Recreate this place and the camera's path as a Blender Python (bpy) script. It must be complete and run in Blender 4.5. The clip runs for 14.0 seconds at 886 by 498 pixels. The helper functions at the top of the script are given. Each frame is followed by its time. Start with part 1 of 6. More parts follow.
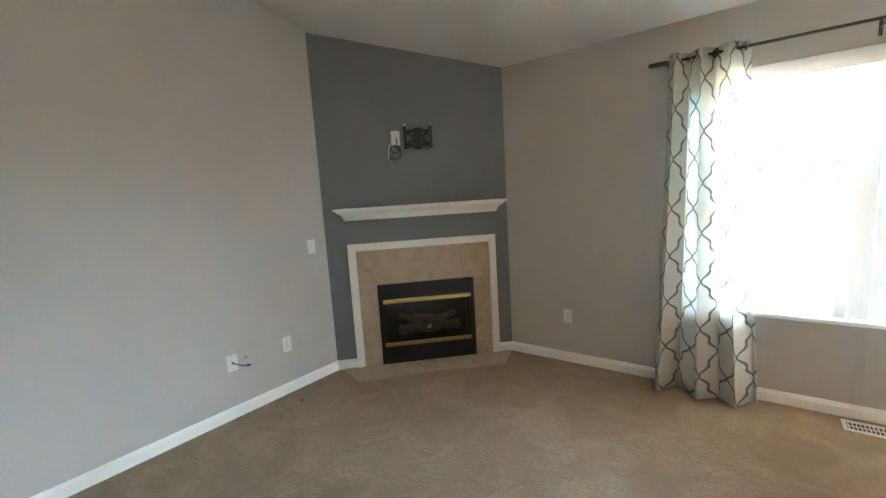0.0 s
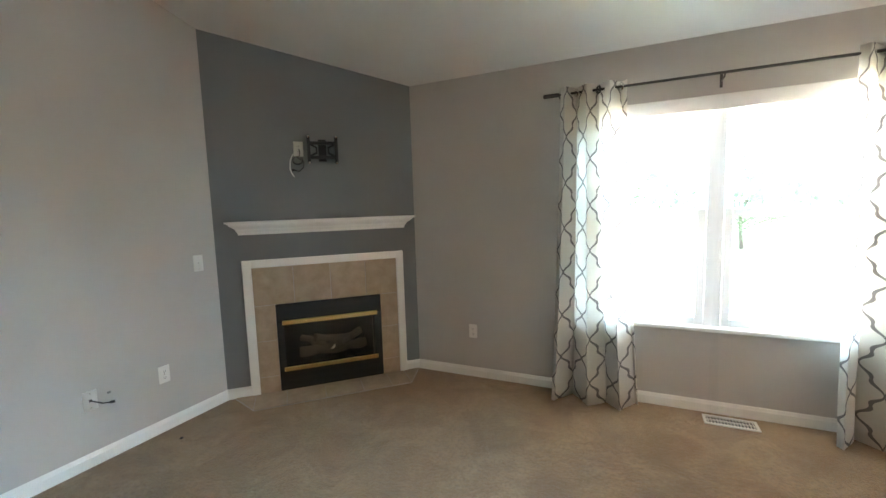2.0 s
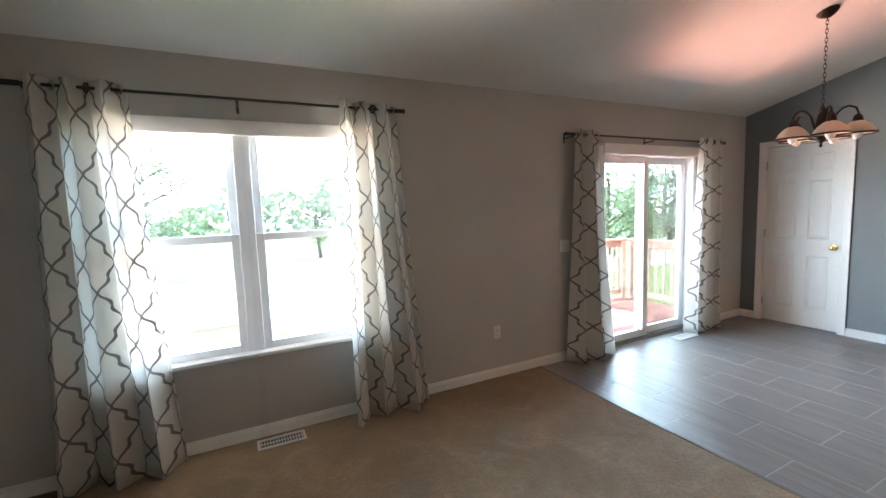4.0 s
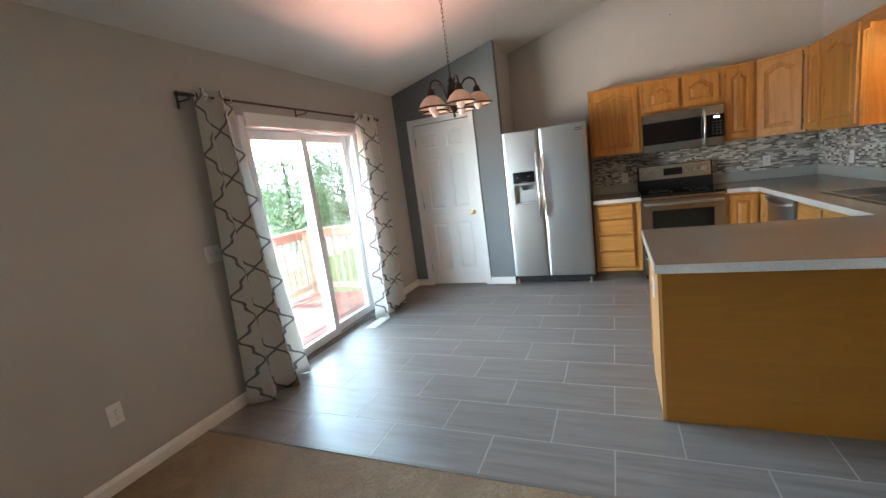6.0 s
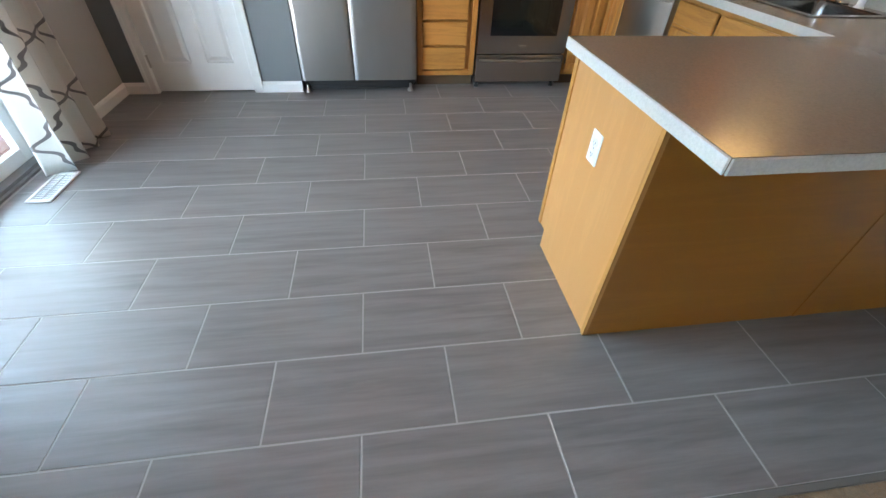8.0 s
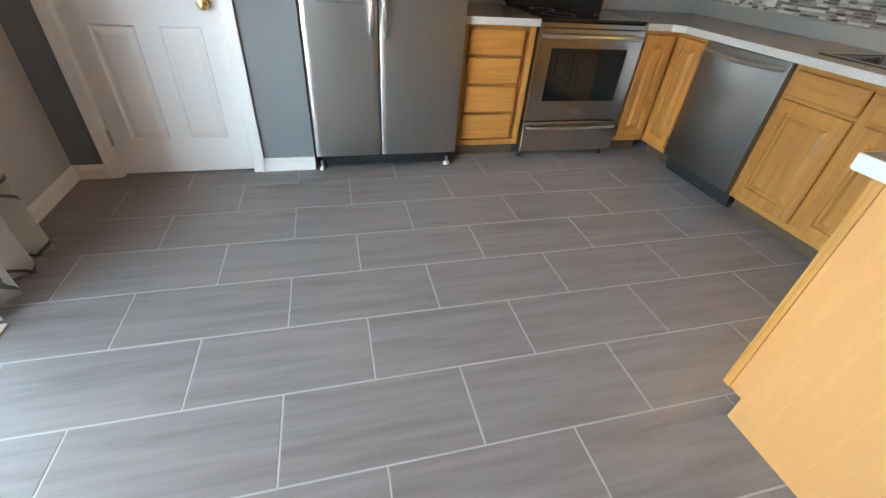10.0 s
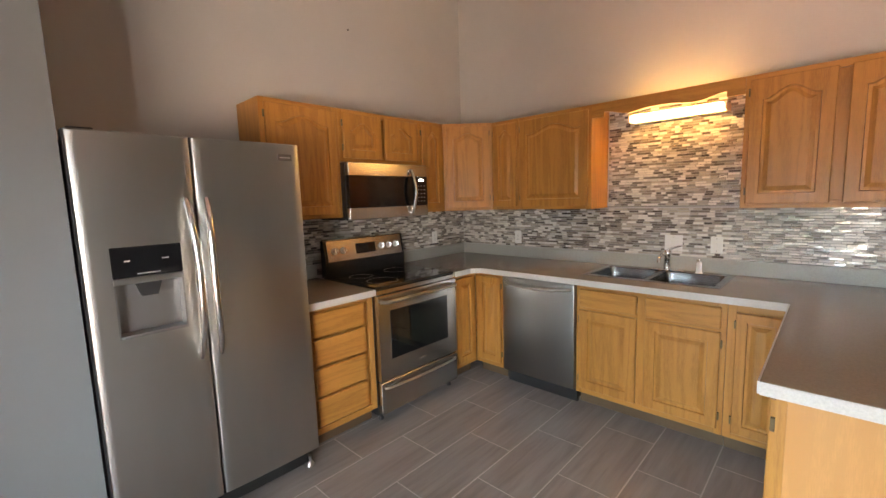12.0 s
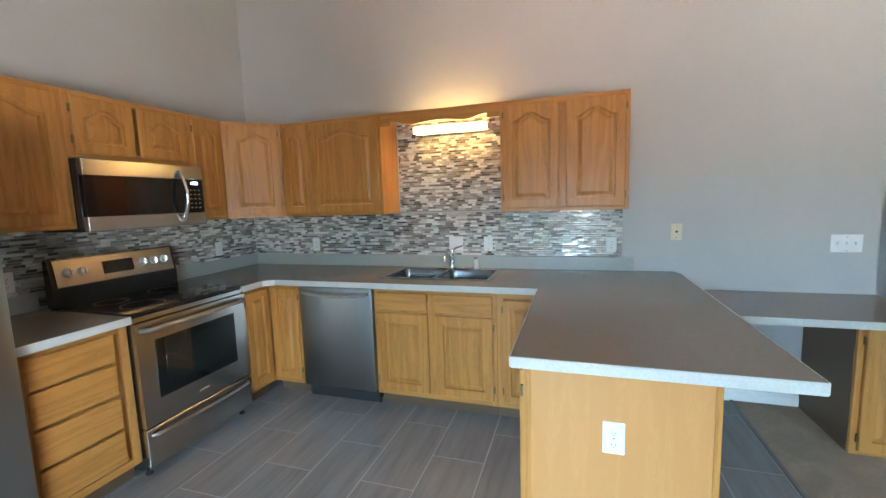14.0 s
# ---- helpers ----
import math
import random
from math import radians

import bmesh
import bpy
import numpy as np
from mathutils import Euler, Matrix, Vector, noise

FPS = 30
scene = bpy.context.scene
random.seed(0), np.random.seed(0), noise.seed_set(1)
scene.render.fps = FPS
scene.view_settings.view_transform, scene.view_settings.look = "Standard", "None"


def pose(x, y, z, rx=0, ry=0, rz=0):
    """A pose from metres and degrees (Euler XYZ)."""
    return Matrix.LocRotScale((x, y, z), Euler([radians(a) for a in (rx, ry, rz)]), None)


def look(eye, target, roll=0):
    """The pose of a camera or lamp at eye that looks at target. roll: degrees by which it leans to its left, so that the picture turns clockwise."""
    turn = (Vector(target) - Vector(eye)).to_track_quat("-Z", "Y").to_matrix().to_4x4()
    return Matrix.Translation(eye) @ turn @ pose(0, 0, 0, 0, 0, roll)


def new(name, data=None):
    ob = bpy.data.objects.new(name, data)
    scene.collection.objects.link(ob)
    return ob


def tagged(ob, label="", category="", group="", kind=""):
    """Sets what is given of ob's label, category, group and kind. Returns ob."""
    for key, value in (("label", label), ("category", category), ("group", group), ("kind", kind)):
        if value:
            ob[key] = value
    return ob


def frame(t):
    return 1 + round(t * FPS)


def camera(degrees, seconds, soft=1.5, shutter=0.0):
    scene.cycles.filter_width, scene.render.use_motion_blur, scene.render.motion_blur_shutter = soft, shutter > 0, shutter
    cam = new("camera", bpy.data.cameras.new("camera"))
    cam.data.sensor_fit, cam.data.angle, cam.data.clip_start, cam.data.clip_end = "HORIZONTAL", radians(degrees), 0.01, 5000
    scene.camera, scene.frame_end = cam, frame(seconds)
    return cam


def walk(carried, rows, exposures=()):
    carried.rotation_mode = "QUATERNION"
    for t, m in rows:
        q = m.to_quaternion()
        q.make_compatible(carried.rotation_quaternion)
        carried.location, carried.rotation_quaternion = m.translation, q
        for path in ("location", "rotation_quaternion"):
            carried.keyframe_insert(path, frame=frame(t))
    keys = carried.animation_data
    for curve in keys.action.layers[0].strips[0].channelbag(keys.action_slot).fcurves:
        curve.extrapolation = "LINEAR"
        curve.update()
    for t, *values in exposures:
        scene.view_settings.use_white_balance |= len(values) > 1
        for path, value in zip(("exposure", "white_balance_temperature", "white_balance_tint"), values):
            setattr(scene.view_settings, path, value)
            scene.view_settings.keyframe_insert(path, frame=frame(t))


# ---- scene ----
cam = camera(93.8, 14.0)
PATH = [
    (0, (0.346, -0.106, 1.462), (-0.858, 1.468, 1.192), -3.5),
    (0.5, (0.369, -0.11, 1.437), (-0.834, 1.472, 1.209), -3.2),
    (1, (0.362, -0.125, 1.433), (-0.839, 1.459, 1.215), -2.3),
    (1.5, (0.339, -0.101, 1.446), (-0.794, 1.532, 1.226), -2.0),
    (2, (0.358, -0.056, 1.448), (-0.485, 1.745, 1.242), -1.8),
    (2.5, (0.433, 0.015, 1.445), (0.122, 1.985, 1.297), -1.5),
    (3, (0.495, 0.048, 1.474), (0.751, 2.027, 1.337), -1.5),
    (3.5, (0.575, 0.08, 1.48), (1.232, 1.961, 1.309), -1.9),
    (4, (0.757, 0.166, 1.501), (1.643, 1.947, 1.301), -2.1),
    (4.2, (0.826, 0.206, 1.499), (1.799, 1.942, 1.291), -1.8),
    (6.5, (1.858, 0.747, 1.386), (3.703, 1.150, 0.720), -8.3),
    (7, (2.212, 0.901, 1.348), (3.921, 0.974, 0.311), -5.5),
    (9.5, (3.597, 1.514, 1.257), (5.012, 1.171, -0.115), 5.8),
    (10, (3.792, 1.653, 1.239), (5.339, 1.192, 0.058), 4.7),
    (10.4, (3.945, 1.78, 1.38), (5.779, 1.325, 0.723), -3.1),
    (10.5, (3.958, 1.83, 1.395), (5.828, 1.359, 0.867), -2.4),
    (11, (4.132, 1.918, 1.473), (6.055, 1.385, 1.34), -3.6),
    (11.5, (4.264, 1.95, 1.482), (6.026, 1.017, 1.33), -1.7),
    (12, (4.306, 1.955, 1.483), (5.673, 0.515, 1.242), -1.8),
    (12.5, (4.285, 1.908, 1.487), (5.258, 0.175, 1.262), -1.6),
    (13, (4.242, 1.897, 1.478), (4.923, 0.026, 1.285), -2.0),
    (13.5, (4.213, 1.884, 1.482), (4.744, -0.034, 1.282), -2.1),
    (14, (4.226, 1.87, 1.467), (4.832, -0.021, 1.233), -1.8),
]

walk(cam, [(t, look(eye, target, roll)) for t, eye, target, roll in PATH],
     exposures=[(0.0, 3.5, 7300, 13), (1.5, 3.42, 7300, 13), (3.0, 2.9, 7200, 16), (4.0, 2.1, 7200, 18), (6.5, 2.22, 7200, 14), (7.0, 2.2, 7200, 15), (9.5, 2.2, 7000, 18), (10.5, 2.5, 8000, 18), (11.0, 2.5, 8100, 19), (11.5, 2.35, 8100, 20), (12.0, 2.08, 8800, 27), (12.5, 2.15, 7100, 13), (14.0, 2.18, 6300, 8)])

# ---- plan ----
NORTH, EAST, SOUTH, WEST = 3.12, 7.17, -1.39, -2.495
PANTRY_X, PANTRY_Y = 6.41, 1.785
EAVE_Z, SLOPE, RIDGE_Y = 2.46, 0.265, -1.6
CARPET_X = 3.17
COUNTER = 0.914
BACK = -4.2
WT = 0.14


def ceil_z(y):
    return EAVE_Z + SLOPE * (NORTH - y) if y > RIDGE_Y else EAVE_Z + SLOPE * (NORTH - RIDGE_Y) - SLOPE * (RIDGE_Y - y)


# ---- world and sun ----
SUN_EL, SUN_AZ = radians(56), radians(98)
world = bpy.data.worlds.new("sky")
scene.world = world
world.use_nodes = True
wn = world.node_tree.nodes
sky = wn.new("ShaderNodeTexSky")
sky.sky_type = "NISHITA"
sky.sun_disc = False
sky.sun_elevation, sky.sun_rotation = SUN_EL, SUN_AZ
sky.air_density, sky.dust_density = 1.0, 2.0
world.node_tree.links.new(sky.outputs[0], wn["Background"].inputs[0])
wn["Background"].inputs[1].default_value = 0.06
sun = new("sun", bpy.data.lights.new("sun", "SUN"))
sun.data.energy, sun.data.angle, sun.data.color = 2.8, radians(0.6), (1.0, 0.95, 0.88)
sun.matrix_world = look((math.sin(SUN_AZ) * math.cos(SUN_EL) * 50, math.cos(SUN_AZ) * math.cos(SUN_EL) * 50, math.sin(SUN_EL) * 50), (0, 0, 0))


def bounce_lamp(name, x0, x1, y0, y1, z, target, watts, color, spread):
    """Added lamp before an opening; throws light up into the room like sunny ground."""
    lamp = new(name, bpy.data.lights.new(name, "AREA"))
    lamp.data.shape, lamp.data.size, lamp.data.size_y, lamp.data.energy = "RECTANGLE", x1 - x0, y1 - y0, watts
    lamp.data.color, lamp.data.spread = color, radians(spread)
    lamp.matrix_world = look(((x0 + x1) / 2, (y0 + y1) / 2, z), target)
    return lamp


# Added fill lamps outside, unseen: pale below the window, reddish over the deck.
bounce_lamp("ground_light_window", -4.0, 2.6, 5.0, 7.4, -0.50, (0.83, 3.1, 1.5), 340.0, (1.0, 0.96, 0.91), 90)
bounce_lamp("ground_light_deck", 4.0, 5.4, 3.5, 4.9, -0.10, (4.4, 1.6, 2.4), 16.5, (1.0, 0.50, 0.40), 62)

# added lamp strip for sliding-door skylight, in the opening behind the drawn curtain
door_fill = new("sky_fill_door", bpy.data.lights.new("sky_fill_door", "AREA"))
door_fill.data.shape, door_fill.data.size, door_fill.data.size_y, door_fill.data.energy = "RECTANGLE", 0.08, 1.7, 4.0
door_fill.data.color, door_fill.data.spread = (0.74, 0.90, 1.0), radians(120)
door_fill.matrix_world = look((4.0, NORTH - 0.035, 1.0), (4.72, NORTH - 1.4, 1.05))

# ---- small makers ----
def box(bm, x0, x1, y0, y1, z0, z1, bevel=0.0, seg=1):
    r = bmesh.ops.create_cube(bm, size=1.0, matrix=Matrix.Translation(((x0 + x1) / 2, (y0 + y1) / 2, (z0 + z1) / 2)) @ Matrix.Diagonal((abs(x1 - x0), abs(y1 - y0), abs(z1 - z0), 1)))
    if bevel > 0:
        edges = list({e for v in r["verts"] for e in v.link_edges})
        bmesh.ops.bevel(bm, geom=edges, offset=bevel, segments=seg, affect="EDGES", profile=0.5)
    return bm


def boxes(*rows, bevel=0.0):
    bm = bmesh.new()
    for r in rows:
        box(bm, *r, bevel=bevel)
    return bm


def lathe(rings, seg=24, bm=None, m=None, cap=True):
    bm = bm or bmesh.new()
    m = m or Matrix()
    loops = []
    for r, z in rings:
        loops.append([bm.verts.new(m @ Vector((r * math.cos(2 * math.pi * k / seg), r * math.sin(2 * math.pi * k / seg), z))) for k in range(seg)])
    for a, b in zip(loops, loops[1:]):
        for k in range(seg):
            bm.faces.new((a[k], a[(k + 1) % seg], b[(k + 1) % seg], b[k]))
    if cap:
        bm.faces.new(list(reversed(loops[0])))
        bm.faces.new(loops[-1])
    return bm


def tube(points, r, seg=10, bm=None, cap=True):
    """A round bar along points."""
    bm = bm or bmesh.new()
    pts = [Vector(p) for p in points]
    loops, up = [], None
    for i, p in enumerate(pts):
        d = (pts[min(i + 1, len(pts) - 1)] - pts[max(i - 1, 0)]).normalized()
        if up is None:
            up = d.orthogonal().normalized()
        up = (up - d * up.dot(d)).normalized()
        side = d.cross(up)
        rr = r[i] if isinstance(r, (list, tuple)) else r
        loops.append([bm.verts.new(p + (up * math.cos(2 * math.pi * k / seg) + side * math.sin(2 * math.pi * k / seg)) * rr) for k in range(seg)])
    for a, b in zip(loops, loops[1:]):
        for k in range(seg):
            bm.faces.new((a[k], a[(k + 1) % seg], b[(k + 1) % seg], b[k]))
    if cap:
        bm.faces.new(list(reversed(loops[0])))
        bm.faces.new(loops[-1])
    return bm


def prism(bm, outline, y0, y1):
    """An outline in x and z drawn out from y0 to y1."""
    a = [bm.verts.new((x, y0, z)) for x, z in outline]
    b = [bm.verts.new((x, y1, z)) for x, z in outline]
    n = len(a)
    bm.faces.new(a)
    bm.faces.new(list(reversed(b)))
    for k in range(n):
        bm.faces.new((a[k], b[k], b[(k + 1) % n], a[(k + 1) % n]))
    return bm


def mesh_of(name, bm, material, smooth=False):
    bmesh.ops.recalc_face_normals(bm, faces=bm.faces)
    me = bpy.data.meshes.new(name)
    bm.to_mesh(me)
    bm.free()
    me.materials.append(material)
    if smooth:
        me.polygons.foreach_set("use_smooth", [True] * len(me.polygons))
        me.set_sharp_from_angle(angle=radians(35))
    return me


def part(name, bm, material, parent, label="", smooth=False, m=None):
    ob = new(name, mesh_of(name, bm, material, smooth))
    ob.parent = parent
    if m is not None:
        ob.matrix_basis = m
    return tagged(ob, label)


def thing(name, m, label, category, group=""):
    ob = new(name)
    ob.empty_display_size = 0.1
    ob.matrix_basis = m
    return tagged(ob, label, category, group)


def structure(name, bm, material, label="", smooth=False):
    return tagged(new(name, mesh_of(name, bm, material, smooth)), label, "", "", "structure")


# ---- materials ----
def shader(name, base, rough=0.5, metal=0.0, **extra):
    mat = bpy.data.materials.new(name)
    mat.use_nodes = True
    b = mat.node_tree.nodes["Principled BSDF"]
    b.inputs["Base Color"].default_value = (*base, 1)
    b.inputs["Roughness"].default_value = rough
    b.inputs["Metallic"].default_value = metal
    for k, v in extra.items():
        b.inputs[k.replace("_", " ")].default_value = v
    return mat


class Nodes:
    """Short hand for one material's nodes."""

    def __init__(self, mat):
        self.t = mat.node_tree
        self.b = self.t.nodes["Principled BSDF"]

    def add(self, kind, **ins):
        n = self.t.nodes.new(kind)
        for k, v in ins.items():
            self.put(n, k, v)
        return n

    def put(self, n, k, v):
        s = n.inputs[int(k[1:])] if k[0] == "i" and k[1:].isdigit() else n.inputs[k.replace("_", " ")]
        if isinstance(v, bpy.types.NodeSocket):
            self.t.links.new(v, s)
        else:
            s.default_value = v

    def math(self, op, a, b=0.0, c=0.0):
        n = self.t.nodes.new("ShaderNodeMath")
        n.operation = op
        for k, v in enumerate((a, b, c)):
            self.put(n, "i%d" % k, v)
        return n.outputs[0]

    def coords(self, scale=(1, 1, 1), space="Object"):
        c = self.t.nodes.new("ShaderNodeTexCoord")
        m = self.add("ShaderNodeMapping", Vector=c.outputs[space])
        m.inputs["Scale"].default_value = scale
        return m.outputs[0]

    def noise(self, vec, scale, detail=3.0, rough=0.55, distort=0.0):
        return self.add("ShaderNodeTexNoise", Vector=vec, Scale=scale, Detail=detail, Roughness=rough, Distortion=distort).outputs[0]

    def ramp(self, fac, *stops):
        r = self.add("ShaderNodeValToRGB", Fac=fac)
        e = r.color_ramp.elements
        while len(e) < len(stops):
            e.new(0.5)
        for q, (p, c) in zip(e, stops):
            q.position, q.color = p, (*c, 1)
        return r.outputs[0]

    def mix(self, fac, a, b, blend="MIX"):
        n = self.t.nodes.new("ShaderNodeMix")
        n.data_type, n.blend_type = "RGBA", blend
        for s, v in ((n.inputs[0], fac), (n.inputs[6], a), (n.inputs[7], b)):
            if isinstance(v, bpy.types.NodeSocket):
                self.t.links.new(v, s)
            else:
                s.default_value = (*v, 1) if isinstance(v, tuple) and len(v) == 3 else v
        return n.outputs[2]

    def bump(self, height, strength=0.2, dist=0.005):
        n = self.add("ShaderNodeBump", Height=height, Strength=strength, Distance=dist)
        self.t.links.new(n.outputs[0], self.b.inputs["Normal"])

    def base(self, c):
        self.t.links.new(c, self.b.inputs["Base Color"])

    def rough(self, c):
        self.t.links.new(c, self.b.inputs["Roughness"])


def tone(c, k):
    return tuple(min(1.0, v * k) for v in c)


def paint(name, c, rough=0.6, bump=0.12):
    """Rolled wall paint: orange-peel relief and faint blotches."""
    mat = shader(name, c, rough)
    n = Nodes(mat)
    v = n.coords()
    n.base(n.ramp(n.noise(v, 1.3, 4), (0.3, tone(c, 0.95)), (0.7, tone(c, 1.04))))
    n.bump(n.noise(v, 260, 2), bump, 0.002)
    return mat


def oak(name, along, light=(0.50, 0.218, 0.050), dark=(0.30, 0.115, 0.024), rough=0.38):
    """Honey oak with grain along one axis."""
    mat = shader(name, light, rough)
    n = Nodes(mat)
    stretch = {"x": (0.55, 7, 7), "y": (7, 0.55, 7), "z": (7, 7, 0.55)}[along]
    info = n.add("ShaderNodeObjectInfo").outputs["Random"]
    c = n.t.nodes.new("ShaderNodeTexCoord").outputs["Object"]
    shift = n.add("ShaderNodeVectorMath", i0=c, i1=n.add("ShaderNodeCombineXYZ", X=n.math("MULTIPLY", info, 13.0), Y=n.math("MULTIPLY", info, 7.0), Z=n.math("MULTIPLY", info, 3.0)).outputs[0]).outputs[0]
    m = n.add("ShaderNodeMapping", Vector=shift)
    m.inputs["Scale"].default_value = stretch
    rings = n.noise(m.outputs[0], 1.5, 2.0, 0.5, 0.4)
    bands = n.math("SINE", n.math("MULTIPLY", rings, 30.0))
    f = n.add("ShaderNodeMapping", Vector=shift)
    f.inputs["Scale"].default_value = tuple(9 * k for k in stretch)
    fine = n.noise(f.outputs[0], 5.0, 3.0, 0.7)
    grain = n.math("ADD", n.math("MULTIPLY", bands, 0.15), n.math("MULTIPLY", fine, 0.9))
    col = n.ramp(grain, (0.18, dark), (0.45, tone(light, 0.86)), (0.75, light))
    big = n.noise(c, 1.1, 2)
    n.base(n.mix(n.math("MULTIPLY", big, 0.45), col, tone(light, 1.08), "MIX"))
    n.rough(n.math("ADD", n.math("MULTIPLY", fine, 0.2), rough - 0.1))
    n.bump(grain, 0.12, 0.002)
    return mat


GREIGE = paint("greige_wall_paint", (0.47, 0.45, 0.425))
SLATE = paint("slate_wall_paint", (0.165, 0.18, 0.185))
WHITE_CEIL = paint("ceiling_paint", (0.72, 0.70, 0.67), 0.8, 0.3)
TRIM = paint("white_trim_paint", (0.78, 0.77, 0.74), 0.35, 0.03)
OAK_V, OAK_H, OAK_Y = oak("oak_upright", "z"), oak("oak_lying", "x"), oak("oak_sideways", "y")


def steel(name, along=2, c=(0.48, 0.475, 0.465), rough=0.2):
    """Satin steel with faint smears drawn out along one axis."""
    mat = shader(name, c, rough, 1.0)
    n = Nodes(mat)
    sc = [3.0, 3.0, 3.0]
    sc[along] = 0.8
    smear = n.noise(n.coords(tuple(sc)), 1.6, 3)
    n.base(n.ramp(smear, (0.3, tone(c, 0.95)), (0.7, tone(c, 1.03))))
    return mat


STEEL = steel("brushed_steel", 2, (0.46, 0.46, 0.445), 0.31)
CHROME = shader("chrome", (0.75, 0.75, 0.75), 0.12, 1.0)
BLACK = shader("black_enamel", (0.012, 0.012, 0.013), 0.25)
BLACK_GLASS = shader("black_glass", (0.006, 0.006, 0.007), 0.06)
RUBBER = shader("matt_black", (0.015, 0.015, 0.016), 0.6)
BRASS = shader("polished_brass", (0.83, 0.60, 0.26), 0.22, 1.0)
PLASTIC = shader("white_plastic", (0.74, 0.73, 0.70), 0.4)
ALMOND = shader("almond_plastic", (0.68, 0.60, 0.42), 0.4)


# ---- shell of the rooms ----
def wall_x(name, y0, y1, x0, x1, z1a, z1b, material, holes=(), label=""):
    """A wall along x from x0 to x1, y0 to y1 thick, with openings (xa, xb, za, zb)."""
    bm = bmesh.new()
    xs = sorted({x0, x1, *[h[0] for h in holes], *[h[1] for h in holes]})
    for a, b in zip(xs, xs[1:]):
        cuts = sorted((h[2], h[3]) for h in holes if h[0] <= a + 1e-6 and h[1] >= b - 1e-6)
        z = 0.0
        for c0, c1 in cuts:
            if c0 > z:
                box(bm, a, b, y0, y1, z, c0)
            z = c1
        box(bm, a, b, y0, y1, z, z1a)
    bmesh.ops.remove_doubles(bm, verts=bm.verts, dist=1e-5)
    return structure(name, bm, material, label)


def wall_y(name, x0, x1, y0, y1, material, label="", top=0.1):
    """A wall along y, its top following the ceiling."""
    bm = bmesh.new()
    ys = [y0] + ([RIDGE_Y] if y0 < RIDGE_Y < y1 else []) + [y1]
    out = [(y0, 0.0)] + [(y1, 0.0)] + [(y, ceil_z(y) + top) for y in reversed(ys)]
    a = [bm.verts.new((x0, y, z)) for y, z in out]
    b = [bm.verts.new((x1, y, z)) for y, z in out]
    bm.faces.new(a)
    bm.faces.new(list(reversed(b)))
    for k in range(len(a)):
        bm.faces.new((a[k], b[k], b[(k + 1) % len(a)], a[(k + 1) % len(a)]))
    return structure(name, bm, material, label)


WIN = (0.06, 1.59, 0.57, 2.07)
SLI = (3.93, 5.43, 0.0, 2.04)
wall_x("wall_north", NORTH, NORTH + WT, WEST - WT, EAST + WT, EAVE_Z + 0.05, EAVE_Z + 0.05, GREIGE, [WIN, SLI], "greige painted wall with a window and a sliding door")
wall_y("wall_west", WEST - WT, WEST, BACK, NORTH, GREIGE, "greige painted wall")
wall_y("wall_east", EAST, EAST + WT, SOUTH - WT, NORTH, GREIGE, "greige painted kitchen wall")
wall_x("wall_south", SOUTH - WT, SOUTH, 2.42, EAST, ceil_z(SOUTH) + 0.08, 0, GREIGE, (), "greige painted kitchen wall behind the sink")
wall_y("wall_hall", 2.42, 2.42 + WT, BACK, SOUTH - WT, GREIGE, "greige painted wall")
wall_x("wall_back", BACK - WT, BACK, WEST - WT, 2.42 + WT, ceil_z(BACK) + 0.1, 0, GREIGE, (), "greige painted back wall")

# pantry box and the accent wall across the corner
PD = (2.16, 2.885, 2.055)
bm = bmesh.new()
out = [(PANTRY_Y, 0), (PD[0], 0), (PD[0], PD[2]), (PD[1], PD[2]), (PD[1], 0), (NORTH, 0), (NORTH, ceil_z(NORTH) + 0.05), (PANTRY_Y, ceil_z(PANTRY_Y) + 0.05)]
va = [bm.verts.new((PANTRY_X, y, z)) for y, z in out]
vb = [bm.verts.new((PANTRY_X + 0.11, y, z)) for y, z in out]
bm.faces.new(va)
bm.faces.new(list(reversed(vb)))
for k in range(len(va)):
    bm.faces.new((va[k], vb[k], vb[(k + 1) % len(va)], va[(k + 1) % len(va)]))
structure("wall_pantry", bm, SLATE, "slate grey painted pantry wall")
wall_x("wall_pantry_side", PANTRY_Y, PANTRY_Y + 0.1, PANTRY_X + 0.11, EAST, ceil_z(PANTRY_Y) + 0.02, 0, GREIGE, (), "greige side of the pantry")

DIAG = 4.515
DA, DB = Vector((WEST, WEST + DIAG, 0)), Vector((NORTH - DIAG, NORTH, 0))
DLEN = (DB - DA).length
DM = Matrix.Translation(DA) @ Matrix.Rotation(radians(45), 4, "Z")  # local x along the wall, local -y into the room


def dz(x):
    return ceil_z((DM @ Vector((x, 0, 0))).y)


FB = (0.387, 1.222, 0.0, 0.716)  # firebox opening along the wall
bm = prism(bmesh.new(), [(0, 0), (FB[0], 0), (FB[0], FB[3]), (FB[1], FB[3]), (FB[1], 0), (DLEN, 0), (DLEN, dz(DLEN) + 0.04), (0, dz(0) + 0.04)], 0.0, 0.1)
bm.transform(DM)
structure("wall_fireplace", bm, SLATE, "slate grey painted accent wall across the corner")

